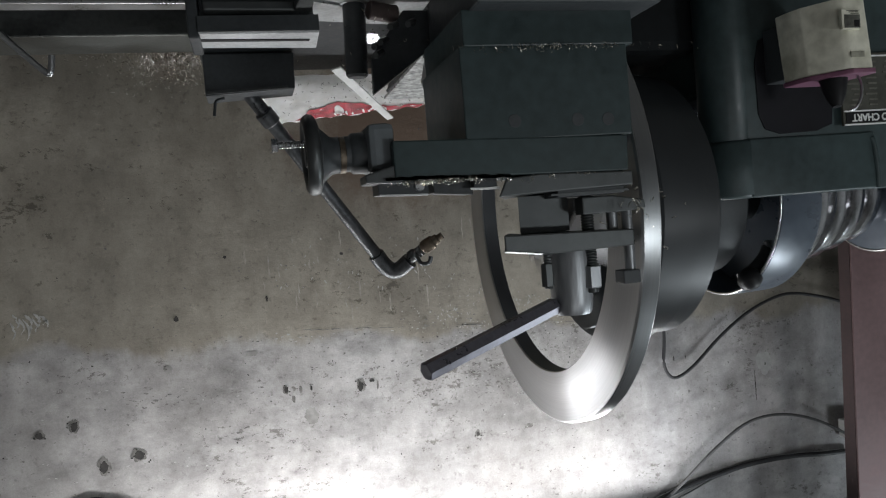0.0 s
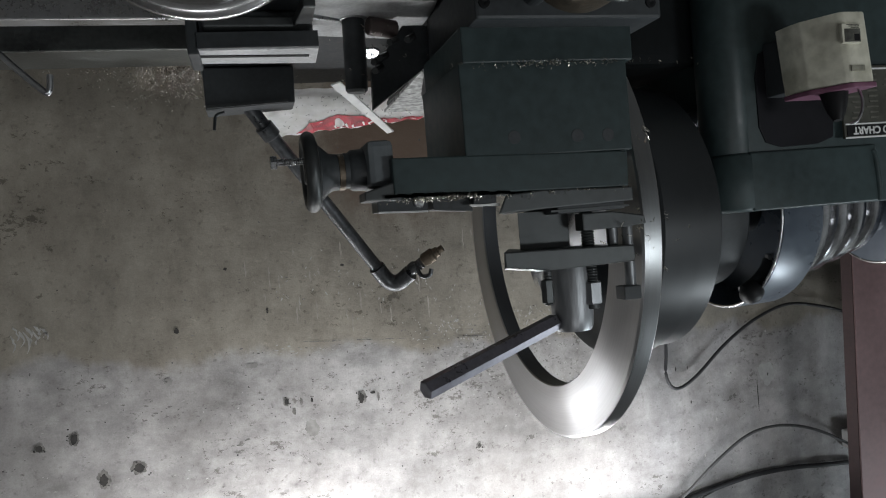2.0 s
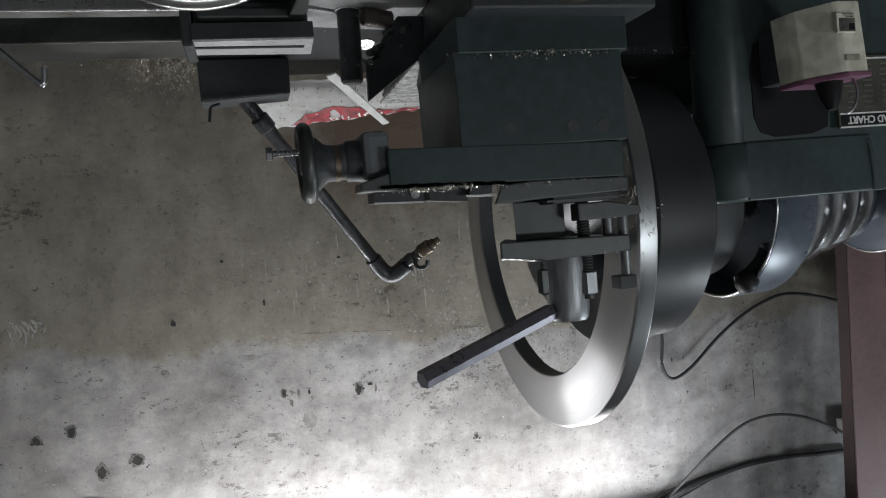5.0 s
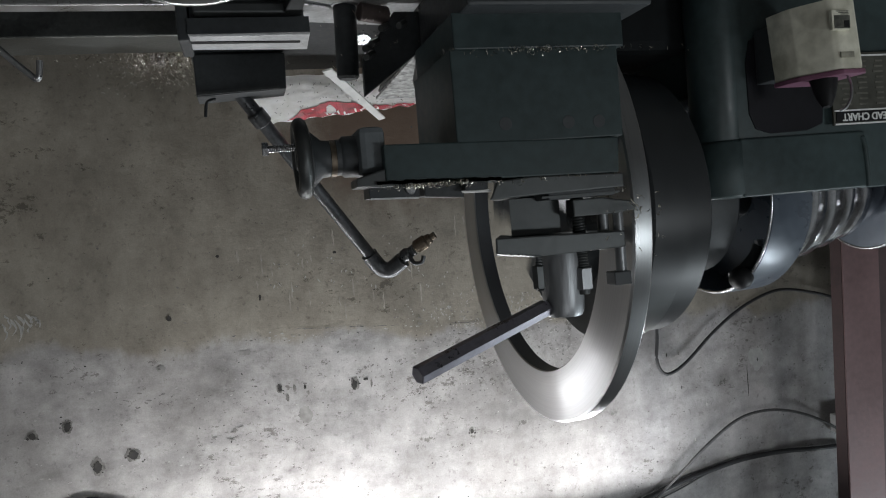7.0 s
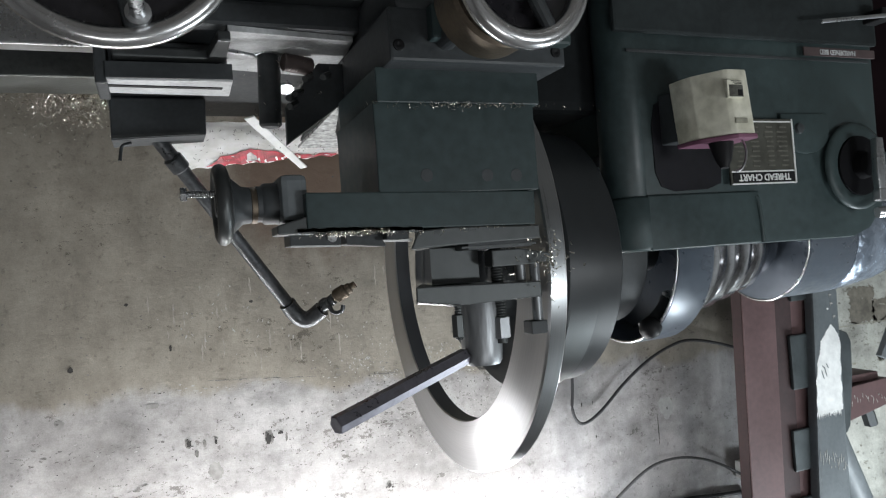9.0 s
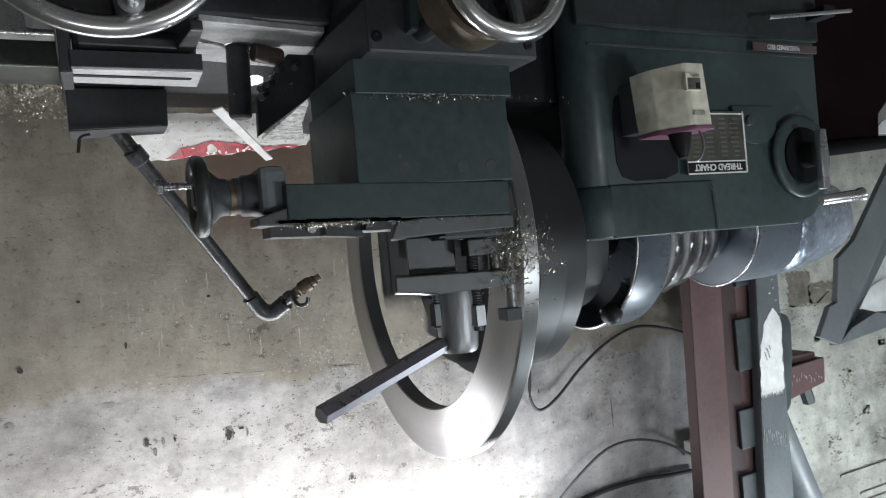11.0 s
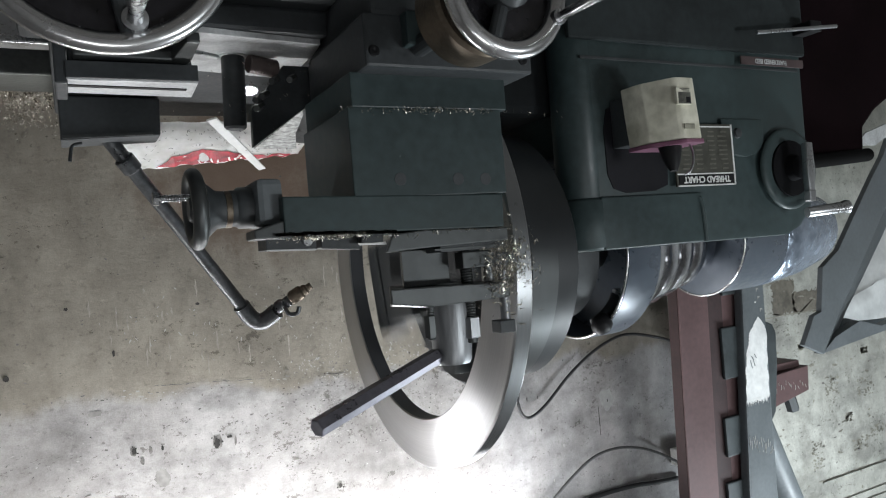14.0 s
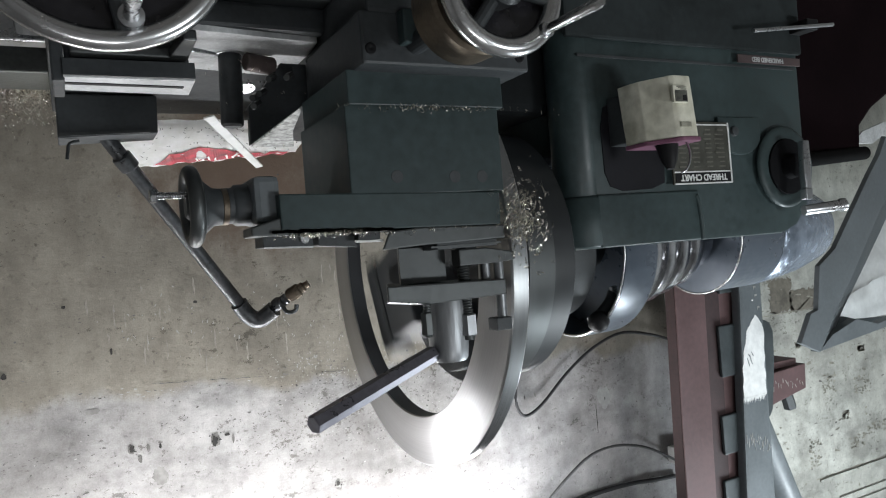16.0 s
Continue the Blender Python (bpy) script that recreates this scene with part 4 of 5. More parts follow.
wpart("box_lid", sheared(slab([(-0.884, 1.066), (-0.884, 1.03), (-0.887, 1.01), (-0.915, 0.96), (-0.922, 0.953), (-0.964, 0.952), (-0.97, 0.958), (-0.973, 1.066)], "z", 1.006, 1.014, 0.002), 0.1, 0.893), PINK, sw, "pink painted lid")
lab = wpart("rating_label", box(-0.949, -0.913, 0.9495, 0.9555, 0.914, 0.945, 0.001), CREAM, sw)
wpart("label_print", box(-0.947, -0.917, 0.9485, 0.9505, 0.9225, 0.943, 0), mat("grey_print", (0.1, 0.1, 0.085), 0.5, var=0.5, scale=120), lab)
wpart("label_block", box(-0.945, -0.935, 0.948, 0.9505, 0.931, 0.9415, 0), BLACK, lab)
for k in range(3):
    wpart("label_line", box(-0.945, -0.922 - 0.004 * k, 0.9487, 0.9505, 0.9155 + 0.0023 * k, 0.9165 + 0.0023 * k, 0), PLATE, lab)
wpart("marking", box(-0.957, -0.931, 0.9535, 0.9552, 0.979, 0.988, 0), mat("worn_marking", (0.3, 0.29, 0.23), 0.5, var=0.4, scale=90), sw)
wpart("knob", spun([(0, 0), (0, 0.022), (0.02, 0.018), (0.035, 0.014), (0.05, 0.007), (0.05, 0)], (-0.938, 1.0, 1.012), (0.1, -0.2, 1), 20), BLACK, sw, "black knob", 50)
wpart("knob_clip", tube([(-0.962, 0.975, 1.012), (-0.962, 0.968, 1.03), (-0.957, 0.965, 1.05), (-0.948, 0.967, 1.066), (-0.94, 0.972, 1.07)], 0.0022, 8), STEEL, sw, "", 60)
wpart("back_plate", box(-0.955, -0.895, 1.063, 1.108, 0.905, 1.0, 0.003), BLACKISH, sw)

# ---- behind the bed ----
ta = thing("taper_attachment", "dark steel taper attachment with light guide bars on the saddle", "lathe attachment", (0, 1.3, 0.84))
wpart("slab", slab([(0.074, 0.842), (-0.096, 0.842), (-0.093, 0.912), (0.074, 0.922)], "y", 1.44, 1.52, 0.003), BLACKISH, ta)
wpart("slab_edge", slab([(0.072, 0.913), (-0.08, 0.906), (-0.08, 0.911), (0.072, 0.919)], "y", 1.436, 1.441, 0), IRON, ta)
wpart("slab_foot", box(-0.08, 0.06, 1.45, 1.55, 0.838, 0.875, 0.003), BLACKISH, ta)
wpart("guide_bar", slab([(0.062, 1.1), (-0.11, 1.097), (-0.113, 1.186), (0.062, 1.176)], "z", 0.878, 0.9, 0.002), ALU, ta)
# flat black strip drawn for the slot
wpart("guide_slot", slab([(0.0625, 1.124), (-0.098, 1.129), (-0.098, 1.139), (0.0625, 1.135)], "z", 0.898, 0.9012, 0), BLACK, ta)
# added dark cover puts the shade of the bar's front face into colour
wpart("guide_front_shade", slab([(0.062, 1.0985), (-0.11, 1.0955), (-0.11, 1.0925), (0.062, 1.0955)], "z", 0.874, 0.8975, 0.001), BLACKISH, ta)
wpart("guide_body", box(-0.105, 0.058, 1.11, 1.18, 0.84, 0.88, 0.003), BLACKISH, ta)
wpart("hook_bar", slab([(0.052, 1.085), (-0.075, 1.088), (-0.083, 1.0), (-0.1, 1.0), (-0.102, 1.1), (-0.085, 1.118), (0.052, 1.11)], "z", 0.855, 0.87, 0.003), IRON, ta, "bent dark steel bar")
# bright strip added to draw the lit edge of the bar
wpart("lit_hook_lip", slab([(0.052, 1.11), (-0.084, 1.1185), (-0.0845, 1.122), (0.052, 1.1135)], "z", 0.856, 0.8695, 0.001), STEEL, ta, "bright lip added for the bar's lamp-lit edge")
wpart("clamp_arm", box(0.06, 0.076, 1.1, 1.2, 0.81, 0.905, 0.003), BLACKISH, ta)
wpart("cylinder", spun([(0, 0), (0, 0.016), (0.004, 0.018), (0.112, 0.0175), (0.116, 0.014), (0.116, 0)], (-0.172, 1.14, 0.842), (0.03, 0.05, 1), 28), BLACKISH, ta, soft=40)
wpart("cylinder_cap", spun([(0, 0), (0, 0.019), (0.006, 0.019), (0.006, 0)], (-0.172, 1.138, 0.836), (0.03, 0.05, 1), 28), STEEL, ta, soft=40)
wpart("light_disc", spun([(0, 0), (0, 0.015), (0.003, 0.014), (0.003, 0)], (-0.2, 1.17, 0.888), (0, -0.35, 1), 24), STEEL, ta, soft=40)
wpart("plate", slab([(-0.1, 1.03), (-0.285, 1.05), (-0.3, 1.19), (-0.26, 1.25), (-0.1, 1.22)], "z", 0.837, 0.846, 0.001), ALU, ta, "light aluminium plate")
wpart("roller", rod((-0.19, 1.12, 0.86), (-0.236, 1.13, 0.864), 0.014, 24), mat("brown_roller", (0.11, 0.085, 0.08), 0.5, 0.3, var=0.3, scale=40), ta, "brownish roller", 40)
wpart("ring_spanner", torus((-0.171, 1.137, 0.846), (0.03, -0.1, 1), 0.0205, 0.0038, 36, 10), STEEL, ta, "bright ring", 60)
wpart("spanner_shank", rod((-0.15, 1.135, 0.846), (-0.105, 1.11, 0.848), 0.004, 12), STEEL, ta, "", 40)
wpart("gusset", slab([(-0.3, 0.86), (-0.245, 0.86), (-0.19, 0.93), (-0.188, 0.99), (-0.3, 0.91)], "y", 1.12, 1.135, 0.002), BLACKISH, ta)
wpart("wing_plate", slab([(-0.276, 1.485), (-0.365, 1.485), (-0.315, 1.317), (-0.28, 1.146), (-0.27, 1.12)], "z", 0.926, 0.932, 0.001), mat("speckled_plate", (0.45, 0.46, 0.45), 0.55, 0.1, var=0.8, scale=45, fine=130, bump=0.02), ta, "chip-strewn light plate")
for x, z in ((-0.215, 0.896), (-0.198, 0.919), (-0.188, 0.9255), (-0.189, 0.938), (-0.243, 0.892), (-0.28, 0.865), (-0.322, 0.823)):
    wpart("bolt", hexagon((x, 1.085, z), (x - 0.016, 1.112, z - 0.012), 0.0055), IRON, ta)
# a white painted pointer strip
own = bmesh.new()
along = Vector((-0.126, 0.2, 0.056)).normalized()
face = (Vector((0, -0.35, 1)) - along * along.dot(Vector((0, -0.35, 1)))).normalized()
mp_ = Matrix.Translation((-0.143, 1.2, 0.93)) @ Matrix((face.cross(along), face, along)).transposed().to_4x4()
bmesh.ops.create_cube(own, size=1)
bmesh.ops.scale(own, vec=(0.018, 0.003, 0.24), verts=own.verts)
bmesh.ops.translate(own, vec=(0, 0, 0.12), verts=own.verts)
for v in own.verts:
    v.co.x *= 1 - 1.4 * max(0.0, v.co.z - 0.1)
bmesh.ops.bevel(own, geom=own.edges[:], offset=0.0008, segments=1, affect="EDGES")
bmesh.ops.transform(own, matrix=mp_, verts=own.verts)
tagged(part("pointer_strip", own, WHITE), "narrow white painted metal pointer strip", "metal strip")

# a printed sack lying behind
def sack_at(u, v, lift=0.0):
    x = -0.01 - 0.41 * u - 0.035 * v * v * (1 - u)
    y = 1.5 + 0.16 * v
    z = 0.874 + (0.075 - 0.032 * u) * v + 0.004 * noise.noise((9 * u, 5 * v, 0.3)) + 0.005 * min(1, 4 * v) * noise.noise((23 * u, 11 * v, 4.7)) + lift
    return Vector((x, y, z))


def sheet(us, vs, lift, thickness):
    own = bmesh.new()
    rows = [[own.verts.new(sack_at(u, v, lift)) for v in vs] for u in us]
    for a, c in zip(rows, rows[1:]):
        for k in range(len(vs) - 1):
            own.faces.new((a[k], a[k + 1], c[k + 1], c[k]))
    bmesh.ops.solidify(own, geom=own.faces[:], thickness=thickness)
    return own


sack = tagged(part("plastic_sack", sheet([i / 60 for i in range(61)], [i / 24 for i in range(25)], 0, 0.012), BAG), "crumpled white plastic sack with red print", "sack")
smooth(sack, 50)
own = bmesh.new()
lo, hi = [], []
for i in range(61):
    u = 0.16 + 0.78 * i / 60
    depth = 0.27 * min(1, 6 * (u - 0.16)) * (1 - 0.72 * min(1, max(0, (u - 0.5) / 0.25)))
    lo.append(own.verts.new(sack_at(u, 0.94 - depth + 0.02 * math.sin(9 * u) + 0.022 * math.sin(41 * u), 0.0018)))
    hi.append(own.verts.new(sack_at(u, 0.975 - 0.02 * u + 0.01 * math.sin(23 * u), 0.0018)))
for i in range(60):
    own.faces.new((lo[i], lo[i + 1], hi[i + 1], hi[i]))
part("red_print", own, BAGRED, sack, "torn red printed band")
for k in range(11):
    u = 0.36 + 0.034 * k
    own = bmesh.new()
    own.faces.new([own.verts.new(sack_at(*p, 0.0035)) for p in ((u, 0.845 + 0.012 * (k % 3)), (u + 0.013, 0.84), (u + 0.017, 0.925), (u + 0.006, 0.93 - 0.02 * (k % 2)))])
    part("print_bar", own, BAG, sack)
# dark chips that fell on the sack
rng = random.Random(77)
own = bmesh.new()
for k in range(150):
    u, v = rng.random() ** 0.8, 0.12 + 0.75 * rng.random() ** 1.4
    c = sack_at(u, v, 0.003)
    r, w, turn = rng.uniform(0.001, 0.0035), rng.uniform(0.0005, 0.0012), rng.uniform(0, math.pi)
    d, e = Vector((math.cos(turn), math.sin(turn), 0.4)), Vector((-math.sin(turn), math.cos(turn), 0.4))
    own.faces.new([own.verts.new(p) for p in (c - d * r - e * w, c + d * r * 0.8 - e * w * 0.4 + Vector((0, 0, 0.001)), c + d * r + e * w, c - d * r * 0.6 + e * w)])
tagged(part("fallen_chips", own, mat("dark_chips", (0.06, 0.06, 0.055), 0.45, 0.6, var=0.4, scale=90)), "dark steel chips scattered on the plastic sack", "metal chips", kind="stuff")
tagged(part("rear_tray", box(-0.6, 1.9, 1.605, 1.72, 0.74, 0.765, 0.004), mat("rusty_tray", (0.09, 0.055, 0.04), 0.8, var=0.4, scale=9)), "rusty brown chip tray behind the bed", "tray")
for x in (-0.5, 1.7):
    tagged(part("tray_stand", box(x, x + 0.06, 1.64, 1.7, 0, 0.74, 0.003), BLACKISH), "dark steel stand under the chip tray", "stand", "tray stands")

# coolant pipe with elbow, cock and brass nozzle
cp = thing("coolant_pipe", "bent galvanised coolant pipe with small brass cock", "pipe", (0.0, 1.5, 0.84))
wpart("long_pipe", rod((0.045, 1.46, 0.84), (-0.276, 1.68, 1.276), 0.0145, 20), PIPE, cp, "", 40)
wpart("coupling", rod((-0.03, 1.51, 0.943), (-0.048, 1.523, 0.966), 0.019, 20), PIPE, cp, "", 40)
wpart("elbow", tube([(-0.262, 1.67, 1.258), (-0.285, 1.68, 1.29), (-0.309, 1.675, 1.3), (-0.338, 1.655, 1.278)], 0.0195, 16), PIPE, cp, "cast elbow", 60)
wpart("nipple", rod((-0.332, 1.66, 1.282), (-0.352, 1.62, 1.262), 0.0105), PIPE, cp, "", 40)
wpart("cock_body", spun([(0, 0), (0, 0.014), (0.012, 0.0155), (0.02, 0.011), (0.032, 0.013), (0.034, 0)], (-0.336, 1.64, 1.27), (-0.75, -0.5, -0.45), 20), PIPE, cp, "small cock", 50)
wpart("cock_handle", tube([(-0.345, 1.61, 1.268), (-0.352, 1.6, 1.285), (-0.368, 1.592, 1.284), (-0.373, 1.59, 1.27)], 0.005, 8), PIPE, cp, "", 60)
wpart("nozzle", spun([(0, 0), (0, 0.011), (0.006, 0.016), (0.03, 0.016), (0.034, 0.012), (0.042, 0.012), (0.046, 0.008), (0.056, 0.008), (0.056, 0)], (-0.356, 1.6, 1.252), (-0.82, -0.4, -0.5), 22), BRASS, cp, "tarnished brass nozzle", 40)
tagged(smooth(part("bent_wire", tube([(0.04, 1.45, 0.925), (0.056, 1.45, 0.93), (0.06, 1.45, 0.945), (0.062, 1.45, 0.958)], 0.003, 8), BLACKISH), 60), "short bent dark wire on the attachment", "wire")

# ---- posts and frames at the headstock end ----
ib = thing("steel_column", "red oxide primed steel column of welded plates", "column", (-1.8, 1.85, 0))
# darker copy of RUST puts the shade on the column's sides into colour
SHADEDRUST = mat("shaded_dark_primer", (0.05, 0.03, 0.03), 0.7, var=0.35, scale=7, fine=80)
wpart("front_flange", slab([(-1.809, 0), (-1.951, 0), (-1.897, 1.52), (-1.876, 2.11), (-1.833, 3.3), (-1.697, 3.3), (-1.757, 1.52)], "y", 1.82, 1.826, 0.002), RUST, ib)
wpart("edge_lip", slab([(-1.8085, 0), (-1.95, 0), (-1.896, 1.52), (-1.875, 2.11), (-1.832, 3.3), (-1.6965, 3.3), (-1.7565, 1.52)], "y", 1.827, 1.87, 0.002), SHADEDRUST, ib, "primer darkened for the shaded side")
wpart("side_plate", slab([(-1.97, 0), (-2.045, 0), (-1.997, 1.52), (-1.975, 2.11), (-1.935, 3.3), (-1.86, 3.3), (-1.92, 1.52)], "y", 1.846, 1.9, 0.003), SHADEDRUST, ib, "side plate in primer darkened for shade")
wpart("rear_plate", box(-2.07, -1.93, 1.85, 1.856, 0, 3.3, 0), RUST, ib)
gp = thing("grey_post", "blue-grey painted steel post with peeling white patch", "post", (-2.07, 1.85, 0))
wpart("tube", slab([(-2.09, 0), (-2.19, 0), (-2.172, 1.42), (-2.156, 2.13), (-2.14, 3.3), (-1.95, 3.3), (-2.008, 2.11), (-2.055, 1.41)], "y", 1.8, 1.84, 0.01), GREY, gp)


def patch(cx, cz, w, h, points, rough, lean=0.08):
    bm = bmesh.new()
    vs = []
    k = 1.0
    for i in range(points):
        a = 2 * math.pi * i / points
        k = 0.6 * k + 0.4 * rnd.uniform(1 - rough, 1 + rough * 0.4)
        zz = h * k * math.sin(a)
        vs.append(bm.verts.new((cx + w * k * math.cos(a) + lean * zz, 1.7992, cz + zz)))
    bm.faces.new(vs)
    return bm


for k in range(6):
    wpart("paint_fleck", patch(-2.09 + rnd.uniform(-0.05, 0.05), 1.65 + rnd.uniform(-0.2, 0.2), rnd.uniform(0.002, 0.006), rnd.uniform(0.003, 0.012), 9, 0.5), WHITE, gp)
bmp = bmesh.new()
sides = ([], [])
PATCH_Z = (1.505, 1.53, 1.56, 1.66, 1.74, 1.8)
for i in range(121):
    z = 1.505 + 0.295 * i / 120
    for row, edge in zip(sides, ((-2.122, -2.098, -2.072, -2.044, -2.034, -2.028), (-2.126, -2.15, -2.164, -2.158, -2.153, -2.149))):
        x = float(np.interp(z, PATCH_Z, edge)) + 0.006 * noise.noise((31 * z, edge[0] * 9, 0.2)) + rnd.uniform(-0.0022, 0.0022)
        row.append(bmp.verts.new((x, 1.7993, z)))
for i in range(120):
    bmp.faces.new((sides[0][i], sides[0][i + 1], sides[1][i + 1], sides[1][i]))
wpart("peeled_patch", bmp, WHITE, gp, "peeled white paint patch")
for k in range(26):
    x = -2.146 + 0.0045 * k
    wpart("peeled_edge", slab([(x, 1.795), (x + 0.005, 1.795), (x + 0.0035 + rnd.uniform(-0.002, 0.002), 1.801 + rnd.uniform(0.0, 0.02)), (x + 0.001, 1.801 + rnd.uniform(0.0, 0.008))], "y", 1.7986, 1.7992, 0), WHITE, gp)
for x, z, tall in ((-2.066, 1.655, 0.03), (-2.08, 1.645, 0.034), (-2.09, 1.635, 0.016), (-2.072, 1.64, 0.012)):
    wpart("patch_scratch", slab([(x, z), (x + 0.003, z), (x - 0.006, z + tall), (x - 0.009, z + tall)], "y", 1.798, 1.7985, 0), GREY, gp)
# darker copy of the post's grey, for set-back parts that lie in shade
SHADEDGREY = mat("shaded_grey_paint", (0.055, 0.065, 0.068), 0.5, var=0.25, scale=12)
for lo, hi in ((1.2, 1.415), (1.53, 1.715), (1.85, 1.99), (2.08, 2.4)):
    shift = 0.06 * (lo - 1.53)
    wpart("hinge", box(-2.052 + shift, -1.968 + shift, 1.83, 1.844, lo, hi, 0.005), SHADEDGREY, gp, "hinge plate in grey darkened for shade")
wpart("rear_knuckle", slab([(-2.14, 1.535), (-2.235, 1.538), (-2.265, 1.55), (-2.282, 1.585), (-2.275, 1.7), (-2.245, 1.88), (-2.225, 1.905), (-2.14, 1.905)], "y", 1.85, 1.88, 0.006), SHADEDGREY, gp, "rounded dark tab")
# chalk scrawl on the post: unreadable strokes
for k in range(13):
    x, z, tall = -2.03 - 0.0095 * k, 1.925 + 0.012 * math.sin(k * 1.7) + 0.0035 * k, rnd.uniform(0.012, 0.04)
    lean = rnd.uniform(-0.008, 0.008)
    wpart("scratch_mark", slab([(x, z), (x + 0.0018, z + 0.001), (x + lean + 0.002, z + tall), (x + lean, z + tall)], "y", 1.7985, 1.7995, 0), PALE, gp)
for k in range(5):
    x, z = -2.075 - 0.019 * k, 1.975 + rnd.uniform(-0.01, 0.03)
    wpart("scratch_mark", slab([(x, z), (x + 0.004, z + 0.002), (x + 0.001, z + 0.008)], "y", 1.7985, 1.7995, 0), PALE, gp)
for z, x in ((1.4, -2.128), (1.43, -2.131), (1.475, -2.14)):
    wpart("scratch_mark", slab([(x, z), (x - 0.012, z + 0.002), (x - 0.011, z + 0.006), (x - 0.003, z + 0.005), (x, z + 0.014)], "y", 1.7985, 1.7995, 0), PALE, gp)
wpart("brace", rod((-2.13, 1.91, 1.75), (-2.72, 2.05, 2.76), 0.055, 24), GREY, gp, "slanting brace", 40)
rb = thing("red_bracket", "red oxide steel box bracket on the wall", "bracket", (-2.45, 1.95, 1.82))
wpart("bracket_box", slab([(-2.3, 1.78), (-2.588, 1.765), (-2.581, 1.866), (-2.35, 1.905)], "y", 1.95, 2.175, 0.004), RUST, rb)
wpart("bracket_top", box(-2.56, -2.4, 1.97, 2.175, 1.74, 1.768, 0.003), RUST, rb)
wpart("bracket_bolt", hexagon((-2.51, 2.0, 1.86), (-2.54, 2.0, 1.95), 0.026), BLACKISH, rb)
for k in range(14):
    x, z = -2.37 - 0.0145 * k, 1.822 + 0.012 * math.sin(2.1 * k) - 0.0012 * k + (0.02 if k > 7 else 0)
    lean, tall = rnd.uniform(-0.012, 0.006), rnd.uniform(0.006, 0.024)
    wpart("chalk_mark", slab([(x, z), (x + 0.0022, z), (x + lean + 0.002, z + tall), (x + lean, z + tall)], "y", 1.9485, 1.9495, 0), PALE, rb)

# grey steel frame beyond the headstock end
fr = thing("machine_guard", "blue-grey angled steel machine guard beyond the headstock", "machine guard", (-2.3, 1.6, 0))
LEG_OUT = [(-2.193, 1.633), (-2.303, 1.493), (-2.366, 1.432), (-2.601, 1.169), (-3.1, 0.62)]
wpart("slanted_leg", slab([(-2.096, 1.591), (-2.16, 1.497), (-2.199, 1.488), (-2.228, 1.337), (-2.321, 1.284), (-2.56, 1.025), (-2.631, 0.955), (-3.1, 0.3)] + LEG_OUT[::-1], "y", 1.6, 1.62, 0.002), GREY, fr)
own = bmesh.new()
near = [own.verts.new((x, 1.601, z)) for x, z in LEG_OUT]
far = [own.verts.new((x, 1.665, z)) for x, z in ((-2.36, 1.6), (-2.438, 1.51), (-2.56, 1.39), (-2.69, 1.257), (-3.22, 0.69))]
for i in range(4):
    own.faces.new((near[i], near[i + 1], far[i + 1], far[i]))
bmesh.ops.solidify(own, geom=own.faces[:], thickness=0.004)
wpart("leg_side", own, GREY, fr)
wpart("top_rail", slab([(-2.193, 1.634), (-2.531, 1.602), (-2.95, 1.56), (-2.95, 1.52), (-2.543, 1.577), (-2.484, 1.562), (-2.418, 1.545), (-2.275, 1.584)], "y", 1.606, 1.64, 0.002), GREY, fr)
# dark return paints the shade inside the top rail
wpart("rail_return", slab([(-2.28, 1.584), (-2.31, 1.55), (-2.42, 1.538), (-2.5, 1.558), (-2.7, 1.57), (-2.7, 1.6)], "y", 1.66, 1.67, 0.001), SHADEDGREY, fr)


def crumpled(outline, y, seed):
    """A limp sheet: a filled outline, broken up and pushed in and out."""
    bm = bmesh.new()
    f = bm.faces.new([bm.verts.new((x, y, z)) for x, z in outline])
    bmesh.ops.triangulate(bm, faces=[f])
    bmesh.ops.subdivide_edges(bm, edges=bm.edges[:], cuts=6, use_grid_fill=True)
    for v in bm.verts:
        v.co.y += 0.016 * noise.noise((v.co.x * 7, v.co.z * 7, seed)) + 0.006 * noise.noise((v.co.x * 25, v.co.z * 25, seed))
    bmesh.ops.solidify(bm, geom=bm.faces[:], thickness=0.002)
    return bm


SHEET = mat("pale_plastic_sheet", (0.6, 0.61, 0.6), 0.4, var=0.15, scale=9, fine=40, bump=0.05)
smooth(wpart("back_sheet", crumpled([(-2.4, 1.5), (-2.45, 1.56), (-2.6, 1.585), (-3.45, 1.57), (-3.45, 0.62), (-3.2, 0.75), (-2.68, 1.3)], 1.74, 1.5), SHEET, fr, "pale crumpled sheet"), 50)
smooth(wpart("front_sheet", crumpled([(-2.39, 1.52), (-2.5, 1.475), (-2.66, 1.43), (-3.4, 1.35), (-3.4, 0.6), (-3.24, 0.68), (-2.7, 1.24)], 1.7, 7.5), SHEET, fr, "pale crumpled sheet"), 50)
wpart("foot", box(-3.2, -2.8, 1.58, 1.7, 0, 0.25, 0.004), GREY, fr)
wpart("light_corner", slab([(-2.46, 0.914), (-2.523, 0.869), (-2.648, 0.836), (-2.95, 0.79), (-2.95, 0.9), (-2.641, 0.886), (-2.575, 0.915)], "y", 1.59, 1.598, 0.001), ALU, fr)

# dark machine end with a steel rod, past the casing
me_ = thing("end_cabinet", "dark maroon machine end cabinet with thin steel rod", "cabinet", (-1.8, 1.3, 0))
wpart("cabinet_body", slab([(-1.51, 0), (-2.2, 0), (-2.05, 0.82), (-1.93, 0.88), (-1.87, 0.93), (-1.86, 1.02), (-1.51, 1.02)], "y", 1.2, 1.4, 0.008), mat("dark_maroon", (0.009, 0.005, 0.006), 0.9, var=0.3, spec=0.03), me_)
